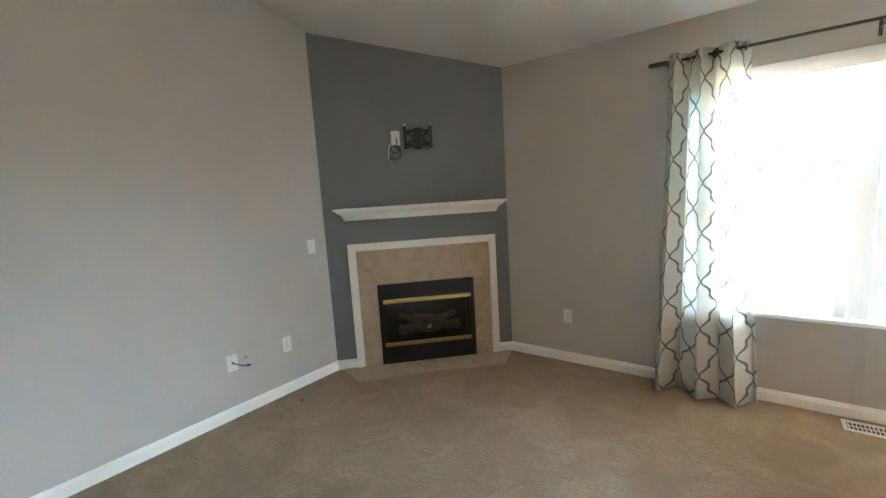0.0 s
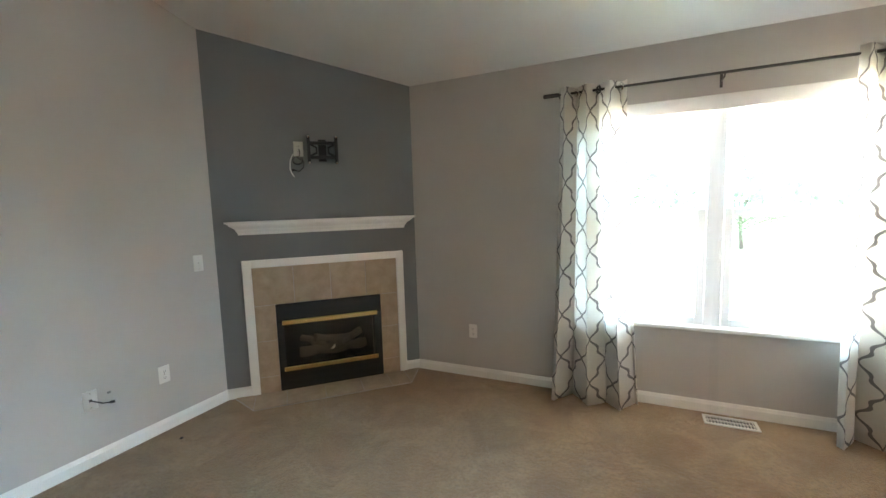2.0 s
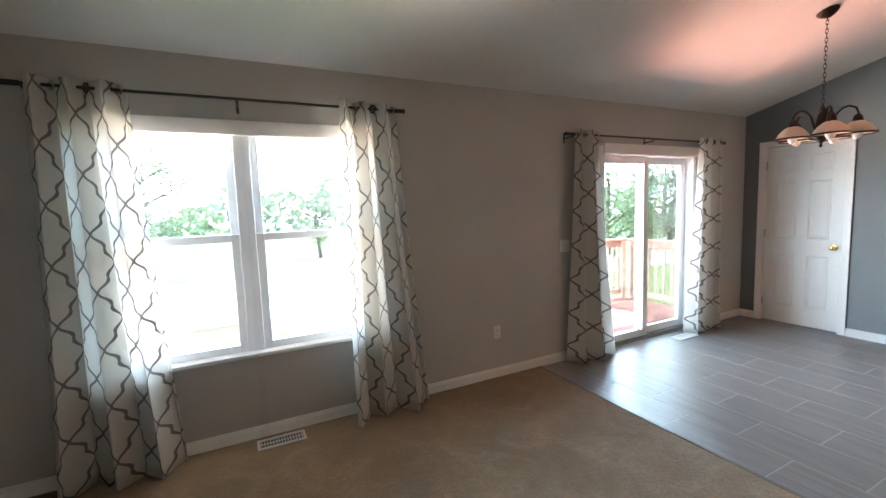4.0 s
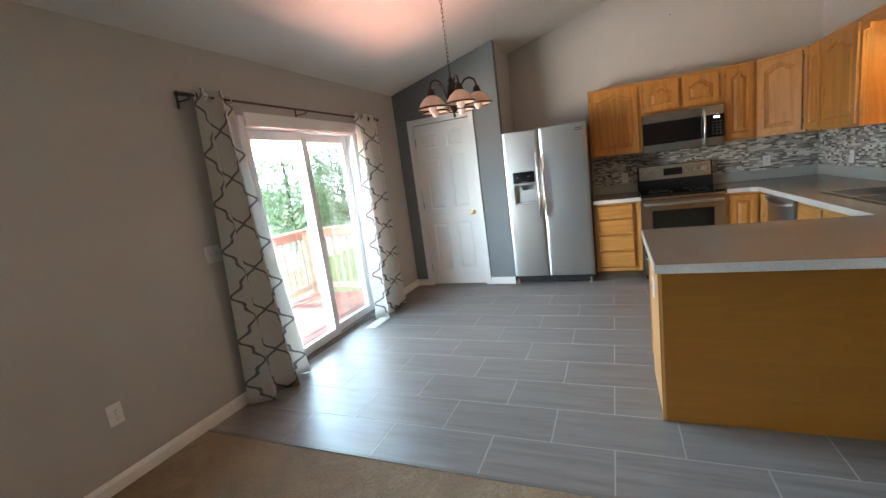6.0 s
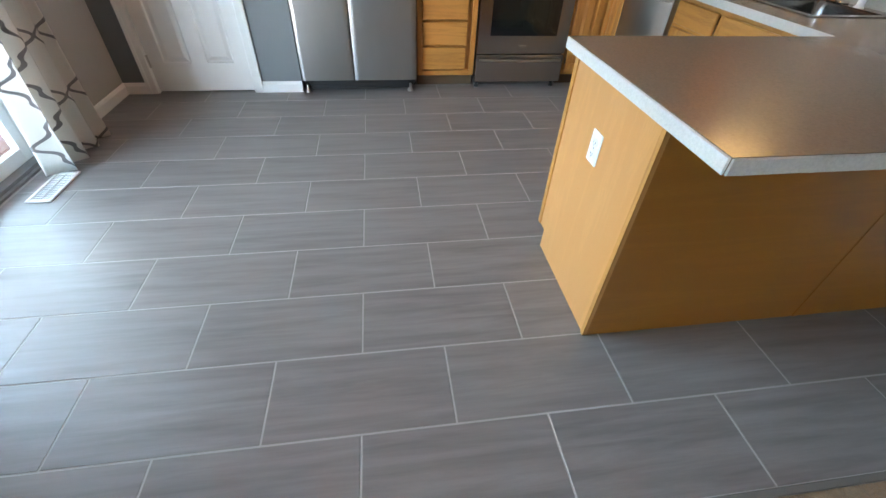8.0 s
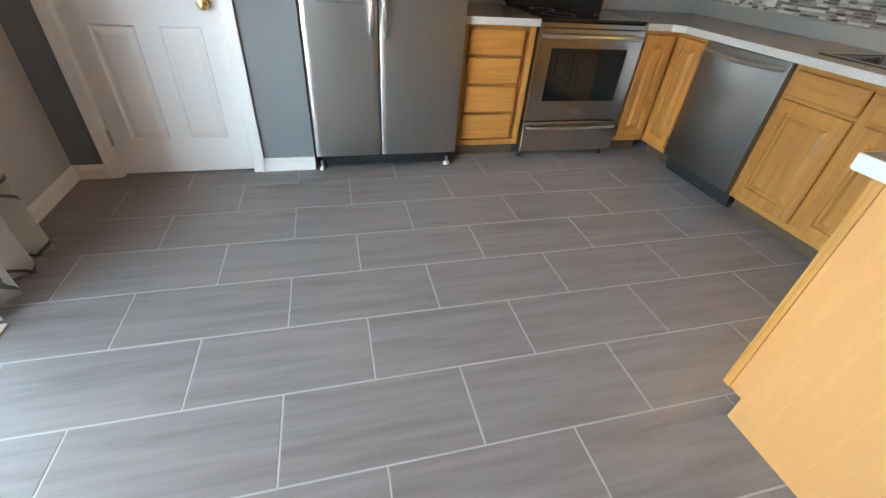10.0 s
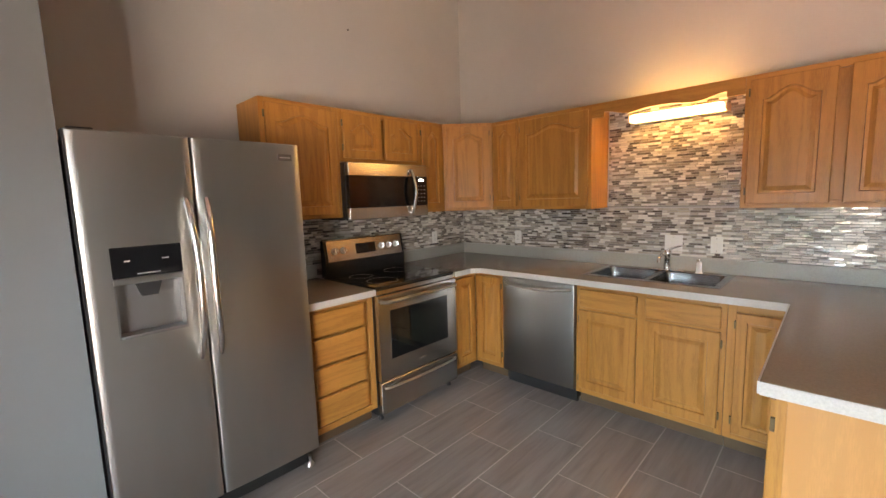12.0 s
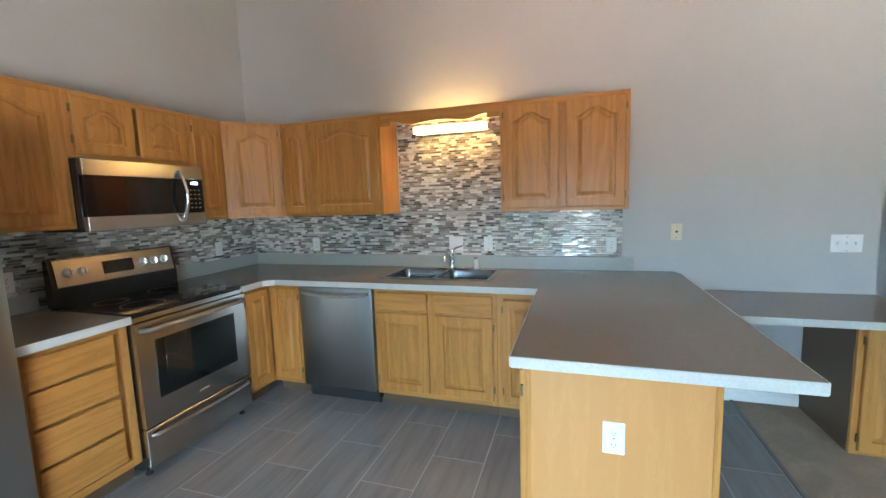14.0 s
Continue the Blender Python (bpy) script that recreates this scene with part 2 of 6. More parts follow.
# ceiling
bm = bmesh.new()
rows = [(NORTH + 0.02, ceil_z(NORTH + 0.02)), (RIDGE_Y, ceil_z(RIDGE_Y)), (BACK - 0.02, ceil_z(BACK - 0.02))]
lo = [[bm.verts.new((x, y, z)) for y, z in rows] for x in (WEST - 0.02, EAST + 0.02)]
hi = [[bm.verts.new((x, y, z + 0.12)) for y, z in rows] for x in (WEST - 0.02, EAST + 0.02)]
for k in range(2):
    bm.faces.new((lo[0][k], lo[0][k + 1], lo[1][k + 1], lo[1][k]))
    bm.faces.new((hi[0][k], hi[1][k], hi[1][k + 1], hi[0][k + 1]))
    bm.faces.new((lo[0][k], hi[0][k], hi[0][k + 1], lo[0][k + 1]))
    bm.faces.new((lo[1][k], lo[1][k + 1], hi[1][k + 1], hi[1][k]))
bm.faces.new((lo[0][0], lo[1][0], hi[1][0], hi[0][0]))
bm.faces.new((lo[0][2], hi[0][2], hi[1][2], lo[1][2]))
structure("ceiling", bm, WHITE_CEIL, "white sloped ceiling")

# unseen roof over it, with an eave added to keep direct sun out
bm = bmesh.new()
for y0, y1 in ((NORTH + 0.45, RIDGE_Y), (RIDGE_Y, BACK - 0.4)):
    z0, z1 = ceil_z(y0) + 0.22, ceil_z(y1) + 0.22
    va = [bm.verts.new((x, y, z)) for x, y, z in ((WEST - 0.5, y0, z0), (EAST + 0.5, y0, z0), (EAST + 0.5, y1, z1), (WEST - 0.5, y1, z1))]
    vb = [bm.verts.new(v.co + Vector((0, 0, 0.12))) for v in va]
    bm.faces.new(va)
    bm.faces.new(list(reversed(vb)))
    for k in range(4):
        bm.faces.new((va[k], vb[k], vb[(k + 1) % 4], va[(k + 1) % 4]))
structure("roof", bm, shader("roof_felt", (0.1, 0.1, 0.1), 0.9), "unseen dark roof, its eave added to keep sun out")

# ---- more materials ----
def carpet_mat():
    mat = shader("beige_carpet", (0.40, 0.30, 0.205), 0.95)
    n = Nodes(mat)
    v = n.coords()
    big = n.noise(v, 3.0, 6, 0.62, 1.2)
    tuft = n.noise(v, 160, 3, 0.7)
    col = n.ramp(big, (0.34, (0.225, 0.138, 0.068)), (0.5, (0.30, 0.19, 0.098)), (0.66, (0.39, 0.262, 0.148)))
    n.base(n.mix(n.ramp(n.noise(v, 55, 4, 0.75), (0.38, (0.8, 0.8, 0.8)), (0.60, (0.0, 0.0, 0.0))), col, (0.21, 0.138, 0.072)))
    n.bump(n.math("ADD", tuft, n.math("MULTIPLY", n.noise(v, 55, 3), 1.0)), 0.8, 0.009)
    n.b.inputs["Sheen Weight"].default_value = 0.25
    return mat


def stone_mat(name, dark, light, rough, stretch, scale=1.0, gloss=0.5):
    """Streaked porcelain: each piece a little different."""
    mat = shader(name, light, rough)
    n = Nodes(mat)
    pos = n.add("ShaderNodeNewGeometry").outputs["Position"]
    rnd = n.add("ShaderNodeObjectInfo").outputs["Random"]
    shift = n.add("ShaderNodeVectorMath", i0=pos, i1=n.add("ShaderNodeCombineXYZ", X=n.math("MULTIPLY", rnd, 9.0), Y=n.math("MULTIPLY", rnd, 5.0)).outputs[0]).outputs[0]
    m = n.add("ShaderNodeMapping", Vector=shift)
    m.inputs["Scale"].default_value = stretch
    streak = n.noise(m.outputs[0], 2.4 * scale, 5, 0.62, 0.3)
    fine = n.noise(shift, 220, 2)
    col = n.ramp(streak, (0.3, dark), (0.5, tuple((a + b) / 2 for a, b in zip(dark, light))), (0.72, light))
    col = n.mix(n.math("MULTIPLY", fine, 0.18), col, tone(dark, 0.8))
    n.base(n.mix(n.math("MULTIPLY", rnd, 0.16), col, light))
    n.rough(n.math("ADD", n.math("MULTIPLY", streak, 0.14), rough - 0.07))
    n.put(n.b, "Specular_IOR_Level", gloss)
    n.bump(n.math("ADD", streak, n.math("MULTIPLY", fine, 0.2)), 0.05, 0.003)
    return mat


def laminate(name, c, rough):
    mat = shader(name, c, rough)
    n = Nodes(mat)
    v = n.coords()
    sp = n.noise(v, 140, 3, 0.7)
    n.base(n.ramp(sp, (0.25, tone(c, 0.86)), (0.5, c), (0.75, tone(c, 1.12))))
    return mat


def trellis(n, u, v, pitch_u, pitch_v, width):
    """A mask of ogee lines over cloth coordinates in metres."""
    m = n.math("PINGPONG", n.math("DIVIDE", u, pitch_u), 1.0)
    a = n.math("MULTIPLY", v, 2 * math.pi / pitch_v)
    g = n.math("ADD", n.math("MULTIPLY", n.math("COSINE", a), 0.345), n.math("MULTIPLY", n.math("COSINE", n.math("MULTIPLY", a, 3.0)), 0.125))
    line = n.math("ADD", g, 0.5)
    d = n.math("ABSOLUTE", n.math("SUBTRACT", m, line))
    slope = n.math("ADD", n.math("MULTIPLY", n.math("ABSOLUTE", n.math("SINE", n.math("MULTIPLY", a, 2.0))), 0.8), 0.8)
    return n.math("LESS_THAN", d, n.math("MULTIPLY", slope, width))


def cloth_mat(name, base, ink, sheer=0.0, glow=0.35, width=0.058):
    mat = shader(name, base, 0.85)
    n = Nodes(mat)
    uv = n.add("ShaderNodeSeparateXYZ", Vector=n.t.nodes.new("ShaderNodeTexCoord").outputs["UV"])
    mask = trellis(n, uv.outputs[0], uv.outputs[1], 0.116, 0.315, width)
    weave = n.noise(n.coords((900, 900, 300)), 1.0, 2)
    plain = n.ramp(weave, (0.3, tone(base, 0.92)), (0.7, tone(base, 1.04)))
    col = n.mix(n.math("MULTIPLY", mask, 0.92 if sheer == 0 else 0.25), plain, ink)
    n.base(col)
    n.bump(weave, 0.1, 0.001)
    out = n.t.nodes["Material Output"]
    tr = n.add("ShaderNodeBsdfTranslucent", Color=col)
    mix = n.add("ShaderNodeMixShader", i0=glow, i1=n.b.outputs[0], i2=tr.outputs[0])
    last = mix.outputs[0]
    if sheer > 0:
        clear = n.t.nodes.new("ShaderNodeBsdfTransparent")
        fac = sheer
        last = n.add("ShaderNodeMixShader", i0=fac, i1=last, i2=clear.outputs[0]).outputs[0]
    n.t.links.new(last, out.inputs["Surface"])
    return mat


def glass_mat(name, tint=(1, 1, 1), gloss=0.08):
    mat = bpy.data.materials.new(name)
    mat.use_nodes = True
    t = mat.node_tree
    t.nodes.remove(t.nodes["Principled BSDF"])
    clear = t.nodes.new("ShaderNodeBsdfTransparent")
    clear.inputs[0].default_value = (*tint, 1)
    shine = t.nodes.new("ShaderNodeBsdfGlossy")
    shine.inputs["Roughness"].default_value = 0.02
    mix = t.nodes.new("ShaderNodeMixShader")
    mix.inputs[0].default_value = gloss
    t.links.new(clear.outputs[0], mix.inputs[1])
    t.links.new(shine.outputs[0], mix.inputs[2])
    t.links.new(mix.outputs[0], t.nodes["Material Output"].inputs[0])
    return mat


def emitter(name, c, power):
    mat = shader(name, c, 0.5)
    b = mat.node_tree.nodes["Principled BSDF"]
    b.inputs["Emission Color"].default_value = (*c, 1)
    b.inputs["Emission Strength"].default_value = power
    return mat


CARPET = carpet_mat()
TILE = stone_mat("grey_porcelain_tile", (0.15, 0.135, 0.13), (0.265, 0.245, 0.235), 0.40, (9, 0.7, 1), 1.0, 0.8)
HEARTH = stone_mat("beige_hearth_tile", (0.33, 0.25, 0.17), (0.47, 0.37, 0.27), 0.45, (3, 3, 3), 1.5)
GROUT = paint("pale_grout", (0.43, 0.41, 0.39), 0.9, 0.3)
TAUPE = laminate("taupe_laminate", (0.22, 0.185, 0.145), 0.20)
EDGE = laminate("pale_laminate_edge", (0.53, 0.51, 0.47), 0.35)
CURB = laminate("grey_laminate_curb", (0.36, 0.36, 0.32), 0.35)
CLOTH = cloth_mat("printed_curtain_cloth", (0.80, 0.78, 0.74), (0.19, 0.18, 0.185), 0.0, 0.5)
SHEER = cloth_mat("sheer_white_voile", (0.80, 0.79, 0.82), (0.66, 0.65, 0.72), 0.965, 0.2, 0.045)
GLASS = glass_mat("clear_pane")
OVEN_GLASS = shader("oven_glass", (0.012, 0.014, 0.012), 0.05)
BRONZE = shader("dark_bronze", (0.035, 0.022, 0.018), 0.38, 0.7)
ROD = shader("dark_rod_metal", (0.06, 0.055, 0.055), 0.35, 0.8)
ALABASTER = shader("alabaster_glass", (0.80, 0.60, 0.46), 0.3, 0.0, Transmission_Weight=0.12)
BULB = shader("frosted_bulb", (0.85, 0.80, 0.74), 0.35)
LOG = paint("ceramic_log", (0.48, 0.39, 0.30), 0.9, 0.8)
VINYL = paint("white_vinyl", (0.80, 0.80, 0.79), 0.35, 0.02)
# Back sheet darker than the end: the overhang's shade is in its colour.
PLY_SHADED = oak("oak_panel_shaded", "y", (0.37, 0.128, 0.016), (0.31, 0.103, 0.012), 0.32)
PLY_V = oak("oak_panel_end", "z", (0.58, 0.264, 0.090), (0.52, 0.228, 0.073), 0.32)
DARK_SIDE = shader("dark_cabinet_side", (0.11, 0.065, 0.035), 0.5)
GLOW = emitter("warm_diffuser_glow", (1.0, 0.64, 0.22), 8.0)
CLOCK = emitter("display_glow", (0.75, 0.95, 1.0), 2.5)

# ---- floors ----
bm = boxes((WEST - WT, CARPET_X, BACK - WT, NORTH, -0.1, 0.004))
structure("floor_carpet", bm, CARPET, "beige cut-pile carpet, trodden in patches")
bm = boxes((CARPET_X, EAST + WT, SOUTH - WT, NORTH, -0.1, -0.0009))
floor_tiles = structure("floor_tiled", bm, GROUT, "grey porcelain plank tiles with pale joints")
structure("trim_carpet_edge", boxes((CARPET_X - 0.012, CARPET_X + 0.012, SOUTH, NORTH - 0.016, -0.01, 0.0085), bevel=0.003), shader("edge_metal", (0.20, 0.185, 0.17), 0.5, 0.4), "thin metal edge between carpet and tile")
structure("door_1_threshold", boxes((SLI[0], SLI[1], NORTH, NORTH + WT + 0.05, -0.1, 0.012)), shader("sill_metal", (0.35, 0.34, 0.33), 0.4, 0.8), "metal threshold of the sliding door")


# ---- baseboards and casings ----
def skirting(name, a, b, h=0.085, th=0.014):
    """A moulded board along the floor from a to b; the room lies to the right of a to b."""
    a, b = Vector((*a, 0)), Vector((*b, 0))
    d = (b - a).normalized()
    side = Vector((d.y, -d.x, 0))
    prof = [(0, 0.0), (th, 0.0), (th, h * 0.72), (th * 0.72, h * 0.80), (th * 0.5, h * 0.92), (th * 0.2, h), (0, h)]
    bm = bmesh.new()
    va = [bm.verts.new(a + side * p + Vector((0, 0, z))) for p, z in prof]
    vb = [bm.verts.new(b + side * p + Vector((0, 0, z))) for p, z in prof]
    bm.faces.new(va)
    bm.faces.new(list(reversed(vb)))
    for k in range(len(va)):
        bm.faces.new((va[k], vb[k], vb[(k + 1) % len(va)], va[(k + 1) % len(va)]))
    return structure(name, bm, TRIM, "white painted baseboard")


def dpt(u, out=0.0):
    p = DM @ Vector((u, -out, 0))
    return (p.x, p.y)


skirting("baseboard_west", (WEST, BACK), (WEST, WEST + DIAG))
skirting("baseboard_corner_1", dpt(0.0), dpt(0.17))
skirting("baseboard_corner_2", dpt(1.434), dpt(DLEN))
skirting("baseboard_north_1", (NORTH - DIAG, NORTH), (SLI[0] - 0.0, NORTH))
skirting("baseboard_north_2", (SLI[1], NORTH), (PANTRY_X, NORTH))
skirting("baseboard_pantry_1", (PANTRY_X, NORTH), (PANTRY_X, PD[1] + 0.07))
skirting("baseboard_pantry_2", (PANTRY_X, PD[0] - 0.06), (PANTRY_X, PANTRY_Y))
skirting("baseboard_back", (2.42, BACK), (WEST, BACK))
skirting("baseboard_south", (3.76, SOUTH), (2.77, SOUTH))


# ---- pantry door ----
def panel_ring(bm, x0, x1, z0, z1, arch, y, n=8):
    """A closed loop of vertices: a rectangle whose top swells into an arch."""
    pts = [(x0, z0), (x1, z0), (x1, z1 - arch)]
    for k in range(1, 2 * n):
        s = k / (2 * n)
        w = 0.5 - 0.5 * math.cos(2 * math.pi * min(max((s - 0.08) / 0.84, 0), 1))
        pts.append((x1 + (x0 - x1) * s, z1 - arch + arch * w ** 0.75))
    pts.append((x0, z1 - arch))
    return [bm.verts.new((x, y, z)) for x, z in pts]


def bridge(bm, a, b):
    for k in range(len(a)):
        bm.faces.new((a[k], a[(k + 1) % len(a)], b[(k + 1) % len(b)], b[k]))


def raised_door(w, h, th=0.019, stile=0.055, arch=0.045, bevel=0.004):
    """A framed door or drawer front with a raised field; it faces -y, its lower left corner at the origin."""
    bm = bmesh.new()
    rings = [panel_ring(bm, 0, w, 0, h, 0, 0),
             panel_ring(bm, 0, w, 0, h, 0, -th + bevel),
             panel_ring(bm, bevel, w - bevel, bevel, h - bevel, 0, -th),
             panel_ring(bm, stile, w - stile, stile, h - stile, arch, -th),
             panel_ring(bm, stile + 0.004, w - stile - 0.004, stile + 0.004, h - stile - 0.004, arch, -th + 0.012),
             panel_ring(bm, stile + 0.017, w - stile - 0.017, stile + 0.017, h - stile - 0.017, arch, -th + 0.012),
             panel_ring(bm, stile + 0.040, w - stile - 0.040, stile + 0.040, h - stile - 0.038, arch * 0.9, -th + 0.001)]
    for a, b in zip(rings, rings[1:]):
        bridge(bm, a, b)
    bm.faces.new(list(reversed(rings[0])))
    bm.faces.new(rings[-1])
    return bm


def six_panel_door(w, h, th=0.035):
    """A moulded door: a slab with six sunk and raised panels on both sides. Faces -y."""
    bm = bmesh.new()
    xs = [0, 0.105, w / 2 - 0.055, w / 2 + 0.055, w - 0.105, w]
    zs = [0, 0.21, 0.80, 0.99, 1.63, 1.745, 1.925, h]
    holes = {(1, 1), (3, 1), (1, 3), (3, 3), (1, 5), (3, 5)}
    for i in range(5):
        for j in range(7):
            x0, x1, z0, z1 = xs[i], xs[i + 1], zs[j], zs[j + 1]
            if (i, j) in holes:
                rs = []
                for ins, y in ((0, -th), (0.008, -th + 0.008), (0.018, -th + 0.008), (0.042, -th + 0.002)):
                    rs.append([bm.verts.new((x, y, z)) for x, z in ((x0 + ins, z0 + ins), (x1 - ins, z0 + ins), (x1 - ins, z1 - ins), (x0 + ins, z1 - ins))])
                for a, b in zip(rs, rs[1:]):
                    bridge(bm, a, b)
                bm.faces.new(rs[-1])
            else:
                bm.faces.new([bm.verts.new((x, -th, z)) for x, z in ((x0, z0), (x1, z0), (x1, z1), (x0, z1))])
    box(bm, 0, w, -th + 0.012, 0, 0, h)
    for x0, x1, z0, z1 in ((0, 0, 0, h), (w, w, 0, h)):
        bm.faces.new([bm.verts.new(p) for p in ((x0, -th, z0), (x0, -th + 0.012, z0), (x0, -th + 0.012, z1), (x0, -th, z1))])
    bmesh.ops.remove_doubles(bm, verts=bm.verts, dist=1e-5)
    return bm


FACE_W = lambda x, y, z: pose(x, y, z, 0, 0, -90)   # faces west, width runs south
FACE_N = lambda x, y, z: pose(x, y, z, 0, 0, 180)   # faces north, width runs west

pw = PD[1] - PD[0]
door = thing("door_2", FACE_W(PANTRY_X + 0.05, PD[1], 0.012), "white six-panel pantry door, shut, with a brass knob", "door")
part("door_leaf", six_panel_door(pw - 0.006, PD[2] - 0.018), TRIM, door, "", m=pose(0.003, -0.0, 0))
knob_rings = [(0.001, 0.0), (0.030, 0.0), (0.031, 0.004), (0.014, 0.008), (0.012, 0.03), (0.024, 0.042), (0.028, 0.054), (0.024, 0.066), (0.008, 0.072), (0.001, 0.072)]
part("door_knob", lathe(knob_rings, 24, None, pose(pw - 0.065, -0.035, 0.91, 90)), BRASS, door, "polished brass knob", True)
for z in (0.18, 1.0, 1.79):
    hb = boxes((-0.004, 0.012, -0.040, -0.034, z, z + 0.09))
    tube([(0.0, -0.043, z), (0.0, -0.043, z + 0.09)], 0.006, 8, hb)
    part("hinge", hb, shader("dull_nickel", (0.5, 0.48, 0.44), 0.4, 0.9), door, "dull metal hinge")


def casing(name, y0, y1, z1, w=0.068, th=0.016):
    bm = bmesh.new()
    for a, b, c, d in ((y0 - w, y0, 0.0, z1 + w), (y1, y1 + w, 0.0, z1 + w), (y0, y1, z1, z1 + w)):
        box(bm, PANTRY_X - th, PANTRY_X, a, b, c, d, 0.004)
        box(bm, PANTRY_X - th - 0.004, PANTRY_X - 0.002, a + w * 0.62 if b == y1 + w else a, b if b == y1 + w else (a + w * 0.35 if a == y0 - w else b), c if a != y0 else c + w * 0.62, d, 0.002)
    box(bm, PANTRY_X - 0.002, PANTRY_X + 0.108, y0 - 0.003, y0 + 0.001, 0, z1)
    box(bm, PANTRY_X - 0.002, PANTRY_X + 0.108, y1 - 0.001, y1 + 0.003, 0, z1)
    return structure(name, bm, TRIM, "white moulded door casing")


casing("trim_pantry_door", PD[0], PD[1], PD[2])

# ---- fireplace ----
def in_corner(x, y, z, rz=0):
    return DM @ pose(x, y, z, 0, 0, rz)


TU0, TU1, TZ = 0.17, 1.434, 1.078      # white frame, outer
IU0, IU1, IZ = 0.235, 1.373, 1.018     # tiles, outer
BU0, BU1, BZ = 0.387, 1.222, 0.716     # firebox
fire = thing("fireplace", in_corner(0, 0, 0), "gas fireplace with beige tile surround, white frame and brass bars", "fireplace")
part("frame_side", boxes((TU0, IU0, -0.024, 0, 0, TZ), bevel=0.003), TRIM, fire, "white painted frame")
part("frame_side", boxes((IU1, TU1, -0.024, 0, 0, TZ), bevel=0.003), TRIM, fire, "white painted frame")
part("frame_top", boxes((IU0, IU1, -0.024, 0, IZ, TZ), bevel=0.003), TRIM, fire, "white painted frame")
part("grout_bed", boxes((IU0, BU0, -0.008, -0.001, 0, IZ), (BU1, IU1, -0.008, -0.001, 0, IZ), (BU0, BU1, -0.008, -0.001, BZ, IZ)), GROUT, fire)
cells = []
edges_top = [IU0, 0.535, 0.82, 1.105, IU1]
for a, b in zip(edges_top, edges_top[1:]):
    cells.append((a, b, BZ, IZ))
for a, b in ((IU0, BU0), (BU1, IU1)):
    for c, d in ((0.0, 0.14), (0.14, 0.43), (0.43, BZ)):
        cells.append((a, b, c, d))
for a, b, c, d in cells:
    part("tile", boxes((a + 0.002, b - 0.002, -0.014, -0.006, c + 0.002, d - 0.002), bevel=0.002), HEARTH, fire)
part("firebox", boxes((BU0, BU0 + 0.01, 0, 0.36, 0, BZ), (BU1 - 0.01, BU1, 0, 0.36, 0, BZ), (BU0, BU1, 0.35, 0.36, 0, BZ), (BU0, BU1, 0, 0.36, BZ - 0.01, BZ), (BU0, BU1, 0, 0.36, 0.005, 0.02)), RUBBER, fire, "black firebox")
FX0, FX1 = BU0 + 0.055, BU1 - 0.055
part("face_top", boxes((BU0, BU1, -0.02, 0, 0.575, BZ), bevel=0.004), BLACK, fire, "black louvred hood")
part("face_bottom", boxes((BU0, BU1, -0.02, 0, 0.004, 0.175), bevel=0.004), BLACK, fire, "black access panel")
part("face_side", boxes((BU0, FX0, -0.02, 0, 0.175, 0.575), bevel=0.003), BLACK, fire)
part("face_side", boxes((FX1, BU1, -0.02, 0, 0.175, 0.575), bevel=0.003), BLACK, fire)
part("brass_bar", boxes((0.428, 1.186, -0.034, -0.02, 0.545, 0.583), bevel=0.004), BRASS, fire, "brass trim bar")
part("brass_bar", boxes((0.423, 1.180, -0.034, -0.02, 0.165, 0.202), bevel=0.004), BRASS, fire, "brass trim bar")
part("fire_glass", boxes((FX0, FX1, -0.010, -0.006, 0.175, 0.575)), glass_mat("smoked_pane", (0.55, 0.53, 0.5), 0.06), fire, "smoked glass front")
rnd = random.Random(4)
for (x, y, z, a, tilt, ln, r) in ((0.72, 0.10, 0.27, 8, 4, 0.34, 0.042), (0.92, 0.11, 0.27, -12, -5, 0.36, 0.045), (0.81, 0.16, 0.34, 20, 12, 0.30, 0.035), (0.66, 0.15, 0.33, -28, 20, 0.22, 0.03), (0.97, 0.15, 0.34, 30, -14, 0.24, 0.032), (0.82, 0.07, 0.29, 70, 24, 0.16, 0.028)):
    pts = [(ln * (k / 7 - 0.5), rnd.uniform(-0.008, 0.008), rnd.uniform(-0.008, 0.008)) for k in range(8)]
    part("ceramic_log", tube(pts, [r * rnd.uniform(0.82, 1.1) for _ in pts], 9), LOG, fire, "pale ceramic log", m=pose(x, y, z, 0, tilt, a))
part("log_grate", boxes((0.58, 1.05, 0.06, 0.20, 0.19, 0.205), (0.62, 0.64, 0.06, 0.20, 0.02, 0.23), (0.98, 1.0, 0.06, 0.20, 0.02, 0.23)), RUBBER, fire, "black grate")

mantel = thing("mantel_shelf", in_corner(0, 0, 1.275), "white crown-moulded mantel shelf on a slate wall", "mantel")
bm = bmesh.new()
prof = [(0.0, 0.02), (0.006, 0.02), (0.018, 0.034), (0.022, 0.045), (0.04, 0.058), (0.062, 0.07), (0.068, 0.082), (0.078, 0.084), (0.078, 0.09), (0.092, 0.09), (0.092, 0.103), (0.0, 0.103)]
lo_u, hi_u = 0.165, 1.455
va, vb = [], []
for out, (p, z) in enumerate([(0.0, 0.0), (0.02, 0.0)] + [(0.02 + p, z) for p, z in prof[1:-1]] + [(0.0, 0.103)]):
    grow = max(0.0, p - 0.02) * 0.85
    va.append(bm.verts.new((lo_u - grow, -p, z)))
    vb.append(bm.verts.new((hi_u + grow, -p, z)))
bm.faces.new(va)
bm.faces.new(list(reversed(vb)))
for k in range(len(va)):
    bm.faces.new((va[k], vb[k], vb[(k + 1) % len(va)], va[(k + 1) % len(va)]))
part("moulding", bm, TRIM, mantel)

